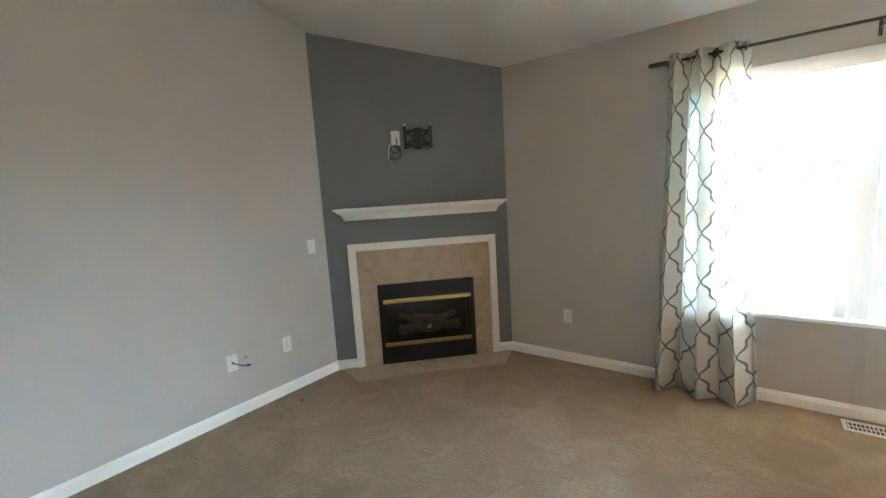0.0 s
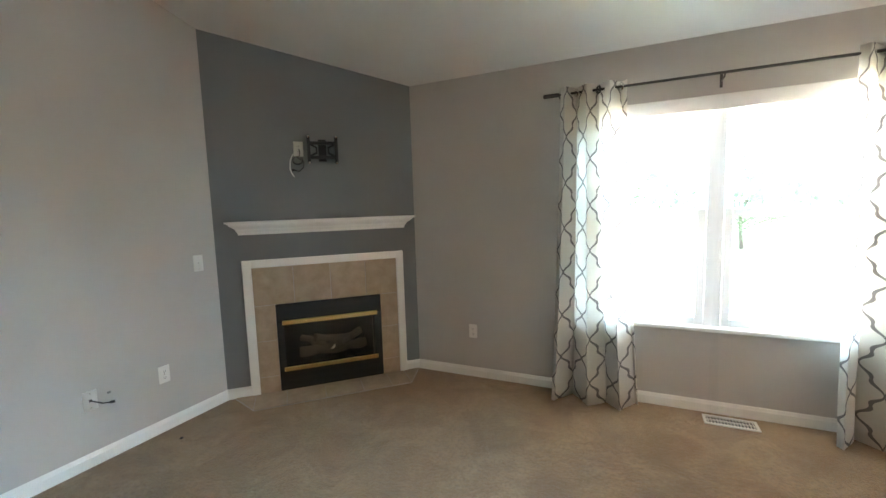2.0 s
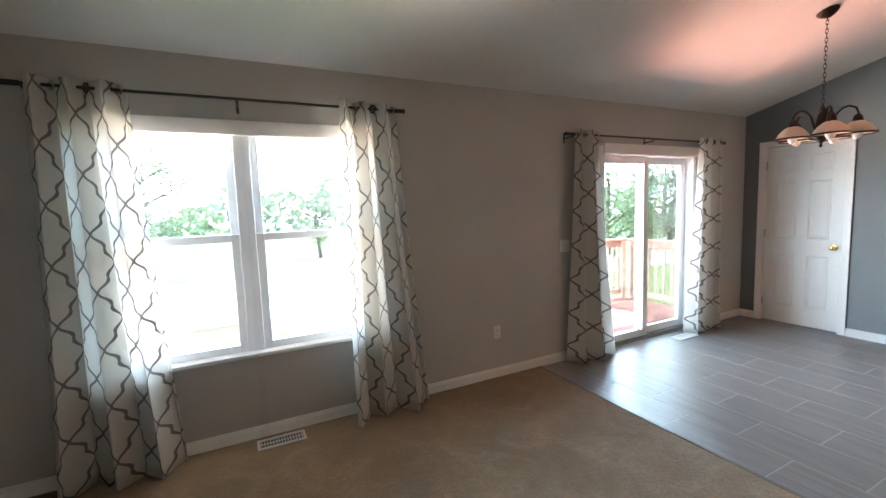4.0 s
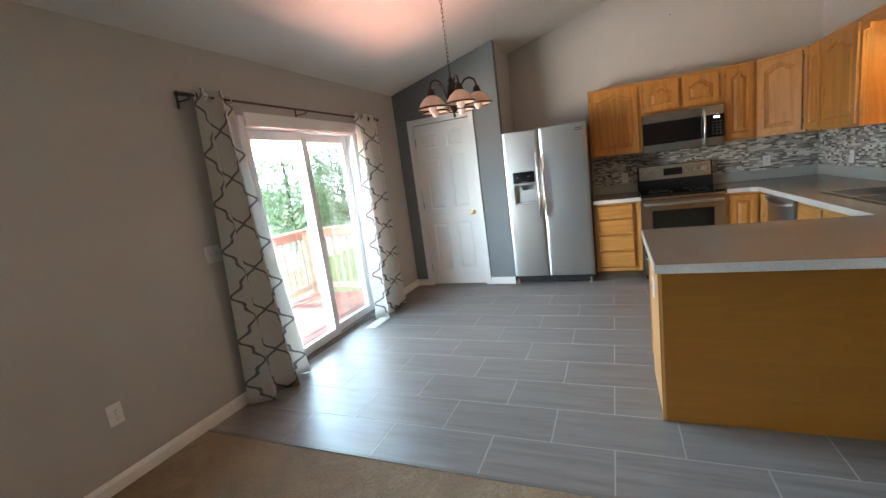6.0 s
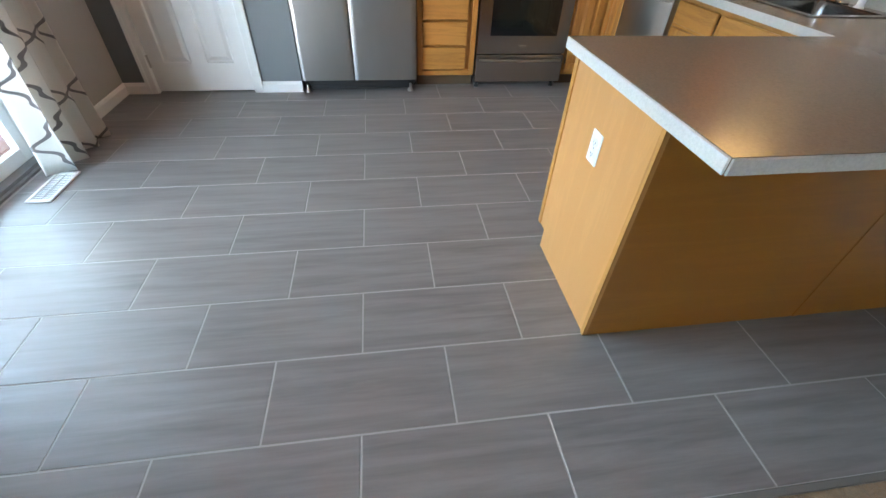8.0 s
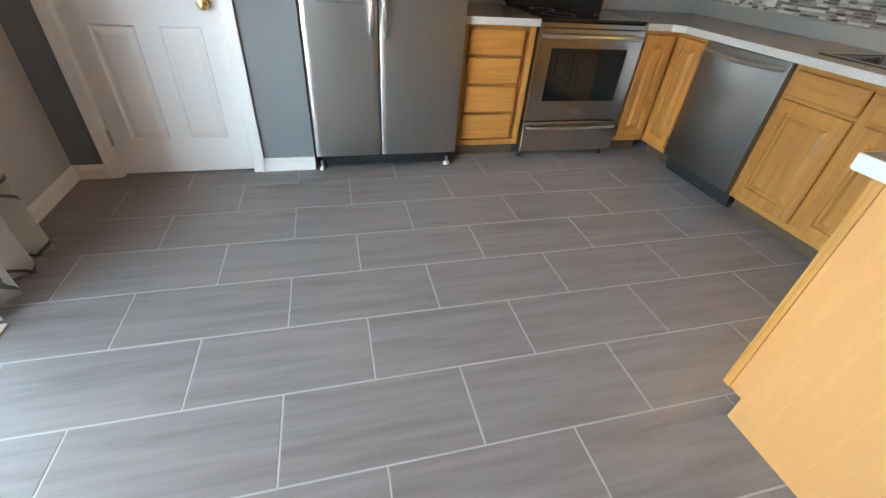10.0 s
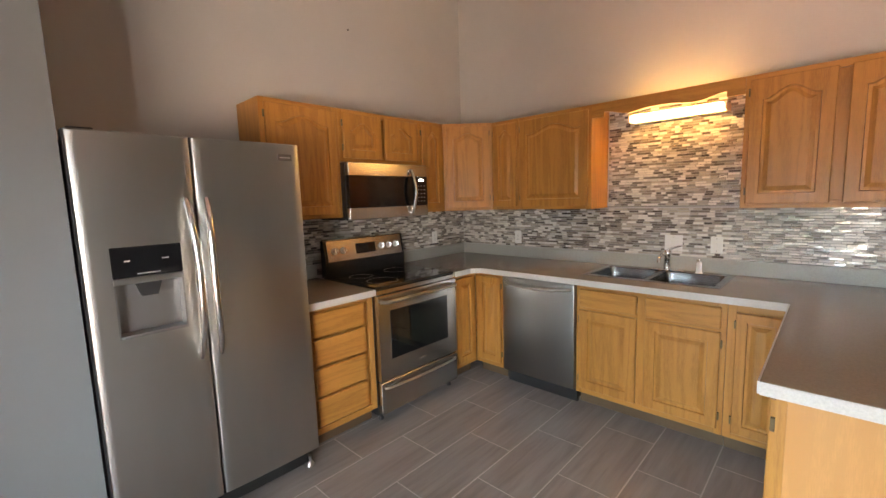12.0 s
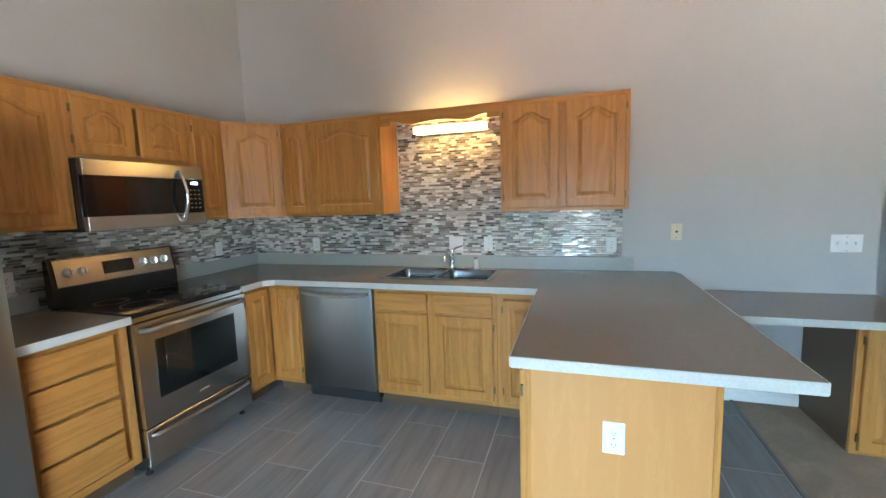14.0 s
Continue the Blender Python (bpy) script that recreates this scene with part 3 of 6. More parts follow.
def slab(outline, z0, z1, bm=None):
    """An outline in x and y drawn up from z0 to z1."""
    bm = bm or bmesh.new()
    va = [bm.verts.new((x, y, z0)) for x, y in outline]
    vb = [bm.verts.new((x, y, z1)) for x, y in outline]
    bm.faces.new(list(reversed(va)))
    bm.faces.new(vb)
    for k in range(len(va)):
        bm.faces.new((va[k], va[(k + 1) % len(va)], vb[(k + 1) % len(va)], vb[k]))
    return bm


hearth = structure("floor_hearth", slab([(0.043, -0.003), (1.552, -0.003), (1.398, -0.288), (0.199, -0.288)], -0.02, 0.0065), GROUT, "beige tiled hearth set in the carpet")
hearth.matrix_basis = DM


def hearth_tile(pts):
    part("tile", slab(pts, 0.004, 0.0105), HEARTH, hearth)


cuts = [0.2, 0.43, 0.72, 1.01, 1.24, 1.398]
for a, b in zip(cuts, cuts[1:]):
    hearth_tile([(a + 0.002, -0.003), (b - 0.002, -0.003), (b - 0.002, -0.284), (a + 0.002, -0.284)])
hearth_tile([(0.05, -0.003), (0.198, -0.003), (0.197, -0.275)])
hearth_tile([(1.402, -0.003), (1.546, -0.003), (1.402, -0.275)])

# television bracket, power plate and loose leads
mount = thing("tv_wall_bracket", in_corner(0.816, 0, 1.915), "empty black steel television wall bracket", "tv bracket")
part("wall_plate", boxes((-0.03, 0.03, -0.018, 0, -0.085, 0.085), bevel=0.003), RUBBER, mount)
for x in (-0.105, 0.105):
    part("arm", boxes((x - 0.012, x + 0.012, -0.055, -0.035, -0.105, 0.105), bevel=0.003), RUBBER, mount)
    for z in (-0.1, 0.1):
        part("bolt", lathe([(0.001, 0), (0.009, 0), (0.009, 0.008), (0.001, 0.01)], 10, None, pose(x, -0.055, z, 90)), CHROME, mount, "bright bolt head")
for z in (-0.055, 0.055):
    part("crossbar", boxes((-0.105, 0.105, -0.045, -0.018, z - 0.012, z + 0.012), bevel=0.003), RUBBER, mount)
for s in (-1, 1):
    part("scissor_link", tube([(s * 0.1, -0.04, -0.05), (s * 0.045, -0.03, -0.02), (s * 0.045, -0.03, 0.02), (s * 0.1, -0.04, 0.05)], 0.008, 8), RUBBER, mount)


def wall_plate(m, label, kind="outlet", gang=1, material=None):
    """A cover plate; it faces -y, its middle at the origin."""
    t = thing("wall_" + kind, m, label, kind if kind != "switch" else "light switch", "wall plates")
    w = 0.036 + 0.046 * (gang - 1) / 2
    part("cover_plate", boxes((-w, w, -0.006, 0, -0.058, 0.058), bevel=0.003), material or PLASTIC, t)
    for g in range(gang):
        x = (g - (gang - 1) / 2) * 0.046
        if kind == "outlet":
            for z in (-0.021, 0.021):
                part("socket", lathe([(0.001, 0.0), (0.0165, 0.0), (0.0165, 0.0025), (0.001, 0.003)], 16, None, pose(x, -0.006, z, 90)), material or PLASTIC, t)
                part("slots", boxes((x - 0.0075, x - 0.005, -0.0098, -0.0085, z - 0.004, z + 0.005), (x + 0.005, x + 0.0075, -0.0098, -0.0085, z - 0.004, z + 0.005), (x - 0.002, x + 0.002, -0.0098, -0.0085, z - 0.011, z - 0.007)), SLOT, t, "dark slots")
        elif kind == "switch":
            part("toggle", boxes((x - 0.005, x + 0.005, -0.018, -0.005, -0.008, 0.012), bevel=0.002), material or PLASTIC, t)
        else:
            part("jack", boxes((x - 0.007, x + 0.007, -0.009, -0.005, -0.007, 0.007)), RUBBER, t, "dark jack")
    for z in ((-0.042, 0.042) if kind != "outlet" else (0.0,)):
        part("screw", lathe([(0.001, 0), (0.003, 0), (0.003, 0.0012), (0.001, 0.0014)], 8, None, pose(0, -0.006, z, 90)), CHROME, t)
    return t


SLOT = shader("slot_shadow", (0.16, 0.155, 0.15), 0.6)
tv_plate = wall_plate(in_corner(0.636, 0, 1.925), "white power plate on the slate wall with loose leads", "outlet")
lead = thing("loose_black_lead", in_corner(0.64, -0.01, 1.9), "black lead hanging in a loop from the plate", "cable")
loop = [(0, -0.004, 0.02), (0.004, -0.02, 0.0), (0.002, -0.03, -0.03)] + [(0.005 + 0.036 * math.sin(a) - 0.02, -0.03, -0.066 + 0.03 * math.cos(a)) for a in [k * 0.5 for k in range(13)]] + [(0.03, -0.028, -0.075), (0.025, -0.026, -0.12), (-0.01, -0.026, -0.15), (-0.04, -0.026, -0.14)]
part("cord", tube(loop, 0.0042, 7), RUBBER, lead)
part("plug", boxes((-0.062, -0.038, -0.034, -0.018, -0.148, -0.132), bevel=0.003), RUBBER, lead)
lead = thing("loose_white_lead", in_corner(0.60, -0.008, 1.9), "thin white lead hanging from the plate", "cable")
part("cord", tube([(0.02, -0.003, 0.0), (-0.01, -0.012, -0.02), (-0.03, -0.012, -0.07), (-0.035, -0.01, -0.13), (-0.02, -0.008, -0.17), (-0.006, -0.006, -0.19)], 0.0035, 7), PLASTIC, lead)

WEST_WALL = lambda y, z: pose(WEST, y, z, 0, 0, 90)
NORTH_WALL = lambda x, z: pose(x, NORTH, z)
SOUTH_WALL = lambda x, z, d=0.0: pose(x, SOUTH + d, z, 0, 0, 180)
EAST_WALL = lambda y, z, d=0.0: pose(EAST - d, y, z, 0, 0, -90)
wall_plate(WEST_WALL(1.877, 1.095), "white light switch on the greige wall", "switch")
wall_plate(WEST_WALL(1.57, 0.387), "white outlet low on the greige wall", "outlet")
cab = wall_plate(WEST_WALL(1.153, 0.391), "white cable plate low on the greige wall", "cable_plate", 1)
lead = thing("coaxial_stub", WEST_WALL(1.153, 0.391), "short black coaxial lead sticking out of a plate", "cable")
part("cord", tube([(0, -0.008, 0.0), (0.01, -0.03, -0.006), (0.035, -0.06, -0.02), (0.06, -0.08, -0.022)], 0.0042, 8), RUBBER, lead)
part("connector", tube([(0.06, -0.08, -0.022), (0.078, -0.094, -0.021)], 0.008, 10), RUBBER, lead)
part("coax_end", boxes((0.085, 0.105, -0.008, 0, 0.004, 0.016), bevel=0.002), shader("grey_stub", (0.2, 0.2, 0.2), 0.5), lead)
wall_plate(NORTH_WALL(-0.871, 0.395), "white outlet low on the greige wall", "outlet")
wall_plate(NORTH_WALL(2.72, 0.402), "white outlet low on the greige wall", "outlet")
wall_plate(NORTH_WALL(3.50, 1.10), "white double light switch beside the curtain", "switch", 2)
BS = 0.014
wall_plate(SOUTH_WALL(6.478, 1.10, BS), "white outlet on the mosaic backsplash", "outlet")
wall_plate(SOUTH_WALL(5.15, 1.112, BS), "white double switch on the mosaic backsplash", "switch", 2)
wall_plate(SOUTH_WALL(4.883, 1.11, BS), "white switch on the mosaic backsplash", "switch")
wall_plate(SOUTH_WALL(3.972, 1.105, BS), "white outlet at the end of the mosaic backsplash", "outlet")
wall_plate(EAST_WALL(-0.93, 1.11, BS), "white outlet on the mosaic beside the range", "outlet")
wall_plate(EAST_WALL(0.488, 1.093, BS), "white outlet on the mosaic beside the fridge", "outlet")
wall_plate(SOUTH_WALL(3.548, 1.197), "almond telephone plate on the kitchen wall", "telephone_plate", 1, ALMOND)
wall_plate(SOUTH_WALL(2.587, 1.115), "white three-gang light switch on the kitchen wall", "switch", 3)
wall_plate(pose(1.72, BACK, 0.5, 0, 0, 180), "white outlet on the far greige wall", "outlet")
bit = thing("dark_crumb", pose(-2.291, 1.52, 0.004), "small dark crumb lying on the carpet", "crumb")
part("crumb", lathe([(0.004, 0), (0.012, 0.002), (0.010, 0.006), (0.003, 0.008)], 8), RUBBER, bit)
nail = thing("nail", EAST_WALL(-0.057, 2.816), "small dark nail in the kitchen wall", "nail")
part("nail_head", lathe([(0.001, 0), (0.006, 0), (0.006, 0.006), (0.001, 0.008)], 8, None, pose(0, 0, 0, 90)), RUBBER, nail)

# ---- window ----
def sash(bm, x0, x1, z0, z1, y0, y1, w):
    for a, b, c, d in ((x0, x0 + w, z0, z1), (x1 - w, x1, z0, z1), (x0 + w, x1 - w, z0, z0 + w), (x0 + w, x1 - w, z1 - w, z1)):
        box(bm, a, b, y0, y1, c, d, 0.003)


def double_window(name, x0, x1, z0, z1):
    t = structure(name, boxes((x0, x0 + 0.02, NORTH, NORTH + WT, z0, z1), (x1 - 0.02, x1, NORTH, NORTH + WT, z0, z1), (x0, x1, NORTH, NORTH + WT, z1 - 0.02, z1)), VINYL, "white twin double-hung vinyl window")
    part("window_sill", boxes((x0 - 0.03, x1 + 0.03, NORTH - 0.035, NORTH + WT, z0 - 0.004, z0 + 0.022), bevel=0.004), TRIM, t)
    part("head_board", boxes((x0 - 0.02, x1 + 0.02, NORTH - 0.010, NORTH - 0.002, 1.998, z1 + 0.02), bevel=0.002), TRIM, t)
    xm = 0.826
    part("mullion", boxes((xm - 0.05, xm + 0.05, NORTH + 0.03, NORTH + WT - 0.005, z0 + 0.022, z1 - 0.02), bevel=0.004), VINYL, t)
    zm = 1.35
    for a, b in ((x0 + 0.02, xm - 0.05), (xm + 0.05, x1 - 0.02)):
        for c, d, y, nm in ((z0 + 0.022, zm + 0.025, NORTH + 0.045, "lower_sash"), (zm - 0.025, z1 - 0.02, NORTH + 0.085, "upper_sash")):
            bm = bmesh.new()
            sash(bm, a, b, c, d, y, y + 0.035, 0.05)
            s = part(nm, bm, VINYL, t)
            pane = part("pane", boxes((a + 0.045, b - 0.045, y + 0.014, y + 0.019, c + 0.045, d - 0.045)), GLASS, s, "clear glass pane")
            pane.visible_shadow = False
        part("sash_lock", boxes(((a + b) / 2 - 0.025, (a + b) / 2 + 0.025, NORTH + 0.034, NORTH + 0.046, zm + 0.012, zm + 0.03), bevel=0.003), VINYL, t)
    return t


double_window("window_1", *WIN)

# ---- sliding door ----
sl = structure("door_1", boxes((SLI[0], SLI[0] + 0.05, NORTH - 0.012, NORTH + WT, 0.012, SLI[3]), (SLI[1] - 0.05, SLI[1], NORTH - 0.012, NORTH + WT, 0.012, SLI[3]), (SLI[0] + 0.05, SLI[1] - 0.05, NORTH - 0.012, NORTH + WT, SLI[3] - 0.09, SLI[3])), VINYL, "white vinyl sliding patio door, shut")
for a, b, y in ((SLI[0] + 0.05, 4.70, NORTH + 0.03), (4.62, SLI[1] - 0.05, NORTH + 0.08)):
    bm = bmesh.new()
    sash(bm, a, b, 0.03, SLI[3] - 0.09, y, y + 0.045, 0.075)
    s = part("sliding_leaf", bm, VINYL, sl)
    pane = part("pane", boxes((a + 0.07, b - 0.07, y + 0.018, y + 0.024, 0.10, SLI[3] - 0.16)), GLASS, s, "clear glass pane")
    pane.visible_shadow = False
screen = bmesh.new()
sash(screen, 4.64, SLI[1] - 0.052, 0.032, SLI[3] - 0.092, NORTH + 0.13, NORTH + 0.145, 0.03)
scr = part("screen_frame", screen, VINYL, sl, "slim white frame of the insect screen")
mesh = part("screen_mesh", boxes((4.67, SLI[1] - 0.082, NORTH + 0.136, NORTH + 0.138, 0.06, SLI[3] - 0.122)), glass_mat("insect_mesh", (0.78, 0.78, 0.76), 0.01), scr, "fine dark insect mesh")
mesh.visible_shadow = False
part("blind_headrail", boxes((SLI[0] + 0.002, SLI[1] - 0.002, NORTH - 0.083, NORTH - 0.073, 1.952, 2.05), (SLI[0] + 0.002, SLI[1] - 0.002, NORTH - 0.073, NORTH - 0.013, 2.04, 2.05)), VINYL, sl, "white blind headrail")
part("door_track", boxes((SLI[0] + 0.05, SLI[1] - 0.05, NORTH + 0.02, NORTH + WT, 0.012, 0.03)), shader("track_metal", (0.3, 0.3, 0.3), 0.4, 0.8), sl)
part("door_pull", boxes((4.005, 4.03, NORTH - 0.01, NORTH + 0.03, 0.92, 1.14), bevel=0.006), VINYL, sl)


# ---- curtains ----
def cloth(top, bottom, folds, depth, width, z1, seed, nu=110, nv=28, flare=1.0):
    """A hanging pleated sheet between z = 0 and z1; top and bottom give its x range; cloth coordinates in metres."""
    r = random.Random(seed)
    ph, k2, p2 = r.uniform(0, 6), r.uniform(0.35, 0.6), r.uniform(0, 6)
    bm = bmesh.new()
    uvl = bm.loops.layers.uv.new("cloth")
    grid = []
    for j in range(nv + 1):
        v = j / nv
        row = []
        for i in range(nu + 1):
            u = i / nu
            wob = 0.06 * math.sin(2 * math.pi * folds * k2 * u + p2) * (1 - v)
            uu = u + wob * 0.25 * math.sin(math.pi * u)
            lean = (1 - v) ** 1.3
            x0 = top[0] + (bottom[0] - top[0]) * lean
            x1 = top[1] + (bottom[1] - top[1]) * lean
            a = 2 * math.pi * folds * u + ph * 0 + 0.9 * (1 - v) * math.sin(3.1 * u + p2)
            d = depth * (0.75 + 0.45 * (1 - v) * flare)
            y = -d * math.sin(a) - 0.25 * d * math.sin(2 * math.pi * folds * k2 * u + p2) * (1 - v)
            y -= 0.10 * flare * max(0.0, 0.14 - v) * (1 + math.sin(a * 0.5 + p2))
            row.append(bm.verts.new((x0 + (x1 - x0) * uu + 0.012 * math.sin(a * 2) * (0.4 + 0.6 * (1 - v)), y, z1 * v)))
        grid.append(row)
    for j in range(nv):
        for i in range(nu):
            f = bm.faces.new((grid[j][i], grid[j][i + 1], grid[j + 1][i + 1], grid[j + 1][i]))
            for lp, (a, b) in zip(f.loops, ((i, j), (i + 1, j), (i + 1, j + 1), (i, j + 1))):
                lp[uvl].uv = (a / nu * width, b / nv * z1)
    return bm


def curtain(y, top, bottom, z_rod, label, seed, folds=4, depth=0.042, width=1.0):
    t = thing("curtain", pose(0, y, 0.006), label, "curtain", "printed grommet curtains")
    panel = part("cloth", cloth(top, bottom, folds, depth, width, z_rod + 0.035, seed), CLOTH, t, "", True)
    sol = panel.modifiers.new("thickness", "SOLIDIFY")
    sol.thickness = 0.002
    n = max(6, round(folds * 2))
    for k in range(n):
        x = top[0] + (top[1] - top[0]) * (k + 0.5) / n
        ring = bmesh.new()
        lathe([(0.017, -0.004), (0.026, -0.005), (0.029, 0.0), (0.026, 0.005), (0.017, 0.004), (0.017, -0.004)], 18, ring, pose(x, 0.0, z_rod - 0.006, 0, 90, 35 if k % 2 else -35), False)
        part("grommet", ring, CHROME if k % 3 else ROD, t, "dark metal grommet", True)
    return t


def rod(x0, x1, y, z, label, brackets):
    t = thing("curtain_rod", pose(0, y, z), label, "curtain rod", "curtain rods")
    part("pole", tube([(x0 + 0.05, 0, 0), (x1 - 0.05, 0, 0)], 0.0085, 12), ROD, t, "", True)
    for x, s in ((x0, 1), (x1, -1)):
        part("finial", tube([(x, 0, 0), (x + s * 0.008, 0, 0), (x + s * 0.012, 0, 0), (x + s * 0.10, 0, 0), (x + s * 0.11, 0, 0)], [0.010, 0.017, 0.0145, 0.0145, 0.010], 14), ROD, t, "", True)
    for x in brackets:
        b = boxes((x - 0.008, x + 0.008, NORTH - y - 0.004, NORTH - y, -0.06, 0.03), bevel=0.001)
        tube([(x, NORTH - y - 0.002, -0.02), (x, 0.03, -0.02), (x, 0.0, -0.012)], 0.005, 8, b)
        part("bracket", b, ROD, t)
    return t


ROD_Y, ROD_Z = 2.995, 2.19
rod(-0.25, 1.90, ROD_Y, ROD_Z, "dark metal curtain rod with barrel ends above the window", (-0.14, 0.826, 1.79))
curtain(ROD_Y, (-0.13, 0.29), (-0.20, 0.40), ROD_Z, "white curtain with grey trellis print, drawn open", 3, 3, 0.055, 0.98)
curtain(ROD_Y, (1.43, 1.83), (1.41, 2.03), ROD_Z, "white curtain with grey trellis print, flaring at the hem", 8, 3, 0.055, 0.98)
SROD_Z = 2.105
rod(3.40, 5.76, ROD_Y, SROD_Z, "dark metal curtain rod above the sliding door", (3.5, 4.58, 5.66))
curtain(ROD_Y, (3.52, 3.80), (3.48, 3.98), SROD_Z, "white curtain with grey trellis print, bunched beside the door", 5, 2, 0.062, 0.70)
curtain(ROD_Y, (5.30, 5.71), (5.17, 5.66), SROD_Z, "white curtain with grey trellis print, bunched beside the door", 11, 3, 0.055, 0.86)
for a, b, c, d, sd in ((0.12, 0.835, 0.14, 0.85, 21), (0.83, 1.60, 0.80, 1.60, 22)):
    t = thing("sheer_curtain", pose(0, ROD_Y + 0.055, 0.03), "thin white sheer curtain over the window", "curtain", "sheer curtains")
    part("voile", cloth((a, b), (c, d), 5, 0.010, 1.1, ROD_Z - 0.02, sd, 110, 10, 0.3), SHEER, t, "", True)
t = thing("sheer_curtain", pose(0, ROD_Y + 0.055, 0.02), "thin white sheer curtain bunched beside the door", "curtain", "sheer curtains")
part("voile", cloth((3.80, 3.93), (3.95, 4.10), 4, 0.02, 0.8, SROD_Z - 0.03, 23, 60, 10, 0.3), SHEER, t, "", True)
t = thing("sheer_curtain", pose(0, ROD_Y + 0.055, 0.02), "thin white sheer curtain bunched beside the door", "curtain", "sheer curtains")
part("voile", cloth((5.26, 5.40), (5.16, 5.36), 4, 0.02, 0.8, SROD_Z - 0.03, 24, 60, 10, 0.3), SHEER, t, "", True)


# ---- floor vents ----
def floor_vent(m, w, d, frame_mat, label):
    t = thing("floor_vent", m, label, "floor vent", "floor vents")
    b = 0.018
    part("frame", boxes((0, w, 0, b, 0, 0.008), (0, w, d - b, d, 0, 0.008), (0, b, b, d - b, 0, 0.008), (w - b, w, b, d - b, 0, 0.008), bevel=0.002), frame_mat, t)
    part("duct", boxes((b, w - b, b, d - b, -0.006, 0.001)), RUBBER, t, "dark duct below the slats")
    n = 15
    for k in range(n):
        x = b + (w - 2 * b) * (k + 0.5) / n
        part("slat", boxes((-0.0013, 0.0013, b, d - b, -0.003, 0.003)), frame_mat, t, m=pose(x, 0, 0.004, 0, 25, 0))
    part("rib", boxes((b, w - b, d / 2 - 0.002, d / 2 + 0.002, 0.001, 0.007)), frame_mat, t)
    return t


floor_vent(pose(0.775, 2.935, 0.0045), 0.30, 0.125, PLASTIC, "white metal floor vent in the carpet below the window")
floor_vent(pose(4.90, 2.885, 0.0005), 0.30, 0.125, PLASTIC, "white metal floor vent in the tiles before the door")

# ---- chandelier ----
CX, CY = 4.745, 1.73
ch = thing("chandelier", pose(CX, CY, 1.845), "dark bronze five-arm chandelier with unlit alabaster shades", "chandelier")
part("column", lathe([(0.002, 0.0), (0.012, 0.01), (0.006, 0.03), (0.02, 0.045), (0.03, 0.06), (0.022, 0.09), (0.034, 0.12), (0.04, 0.17), (0.03, 0.23), (0.018, 0.26), (0.024, 0.28), (0.01, 0.30), (0.004, 0.32)], 18), BRONZE, ch, "", True)
top_z = ceil_z(CY) - 1.845
nl = 22
for k in range(nl):
    z = 0.31 + (top_z - 0.33) * k / (nl - 1)
    ring = bmesh.new()
    lk = 0.5 * (top_z - 0.33) / (nl - 1) + 0.006
    pts = [(0.008 * math.cos(a), 0, z + lk * math.sin(a)) for a in [2 * math.pi * q / 10 for q in range(11)]]
    tube(pts, 0.0022, 6, ring)
    part("chain_link", ring, BRONZE, ch, m=pose(0, 0, 0, 0, 0, 90 * (k % 2) + 20))
part("canopy", lathe([(0.008, -0.05), (0.02, -0.045), (0.045, -0.03), (0.064, -0.012), (0.068, 0.0)], 22, None, pose(0, 0, top_z - 0.004, math.degrees(math.atan(-SLOPE)), 0, 0)), BRONZE, ch, "", True)
AR = 0.192
for k in range(5):
    arm = pose(0, 0, 0, 0, 0, 72 * k)
    a = part("arm", tube([(0.03, 0, 0.12), (0.05, 0, 0.15), (0.078, 0, 0.235), (0.108, 0, 0.27), (0.142, 0, 0.28), (0.178, 0, 0.262), (AR, 0, 0.225), (AR, 0, 0.19)], 0.0075, 10), BRONZE, ch, "", True, arm)
    part("socket_cup", lathe([(0.012, 0.215), (0.026, 0.20), (0.032, 0.165), (0.028, 0.155)], 18, None, pose(AR, 0, 0)), BRONZE, a, "", True)
    sh = lathe([(0.028, 0.165), (0.045, 0.156), (0.07, 0.135), (0.09, 0.108), (0.103, 0.082), (0.108, 0.076), (0.104, 0.076), (0.098, 0.083), (0.086, 0.108), (0.066, 0.131), (0.042, 0.152), (0.026, 0.16)], 28, None, pose(AR, 0, 0), False)
    part("shade", sh, ALABASTER, a, "pale alabaster glass shade", True)
    part("shade_rim", lathe([(0.102, 0.077), (0.111, 0.081), (0.112, 0.071), (0.102, 0.069), (0.102, 0.077)], 28, None, pose(AR, 0, 0), False), BRONZE, a, "dark rim", True)
    part("bulb", lathe([(0.002, 0.036), (0.018, 0.042), (0.03, 0.062), (0.03, 0.078), (0.018, 0.106), (0.013, 0.16)], 18, None, pose(AR, 0, 0)), BULB, a, "frosted unlit bulb", True)


# ---- kitchen cabinets ----
HINGE = shader("hinge_metal", (0.16, 0.12, 0.07), 0.4, 0.8)


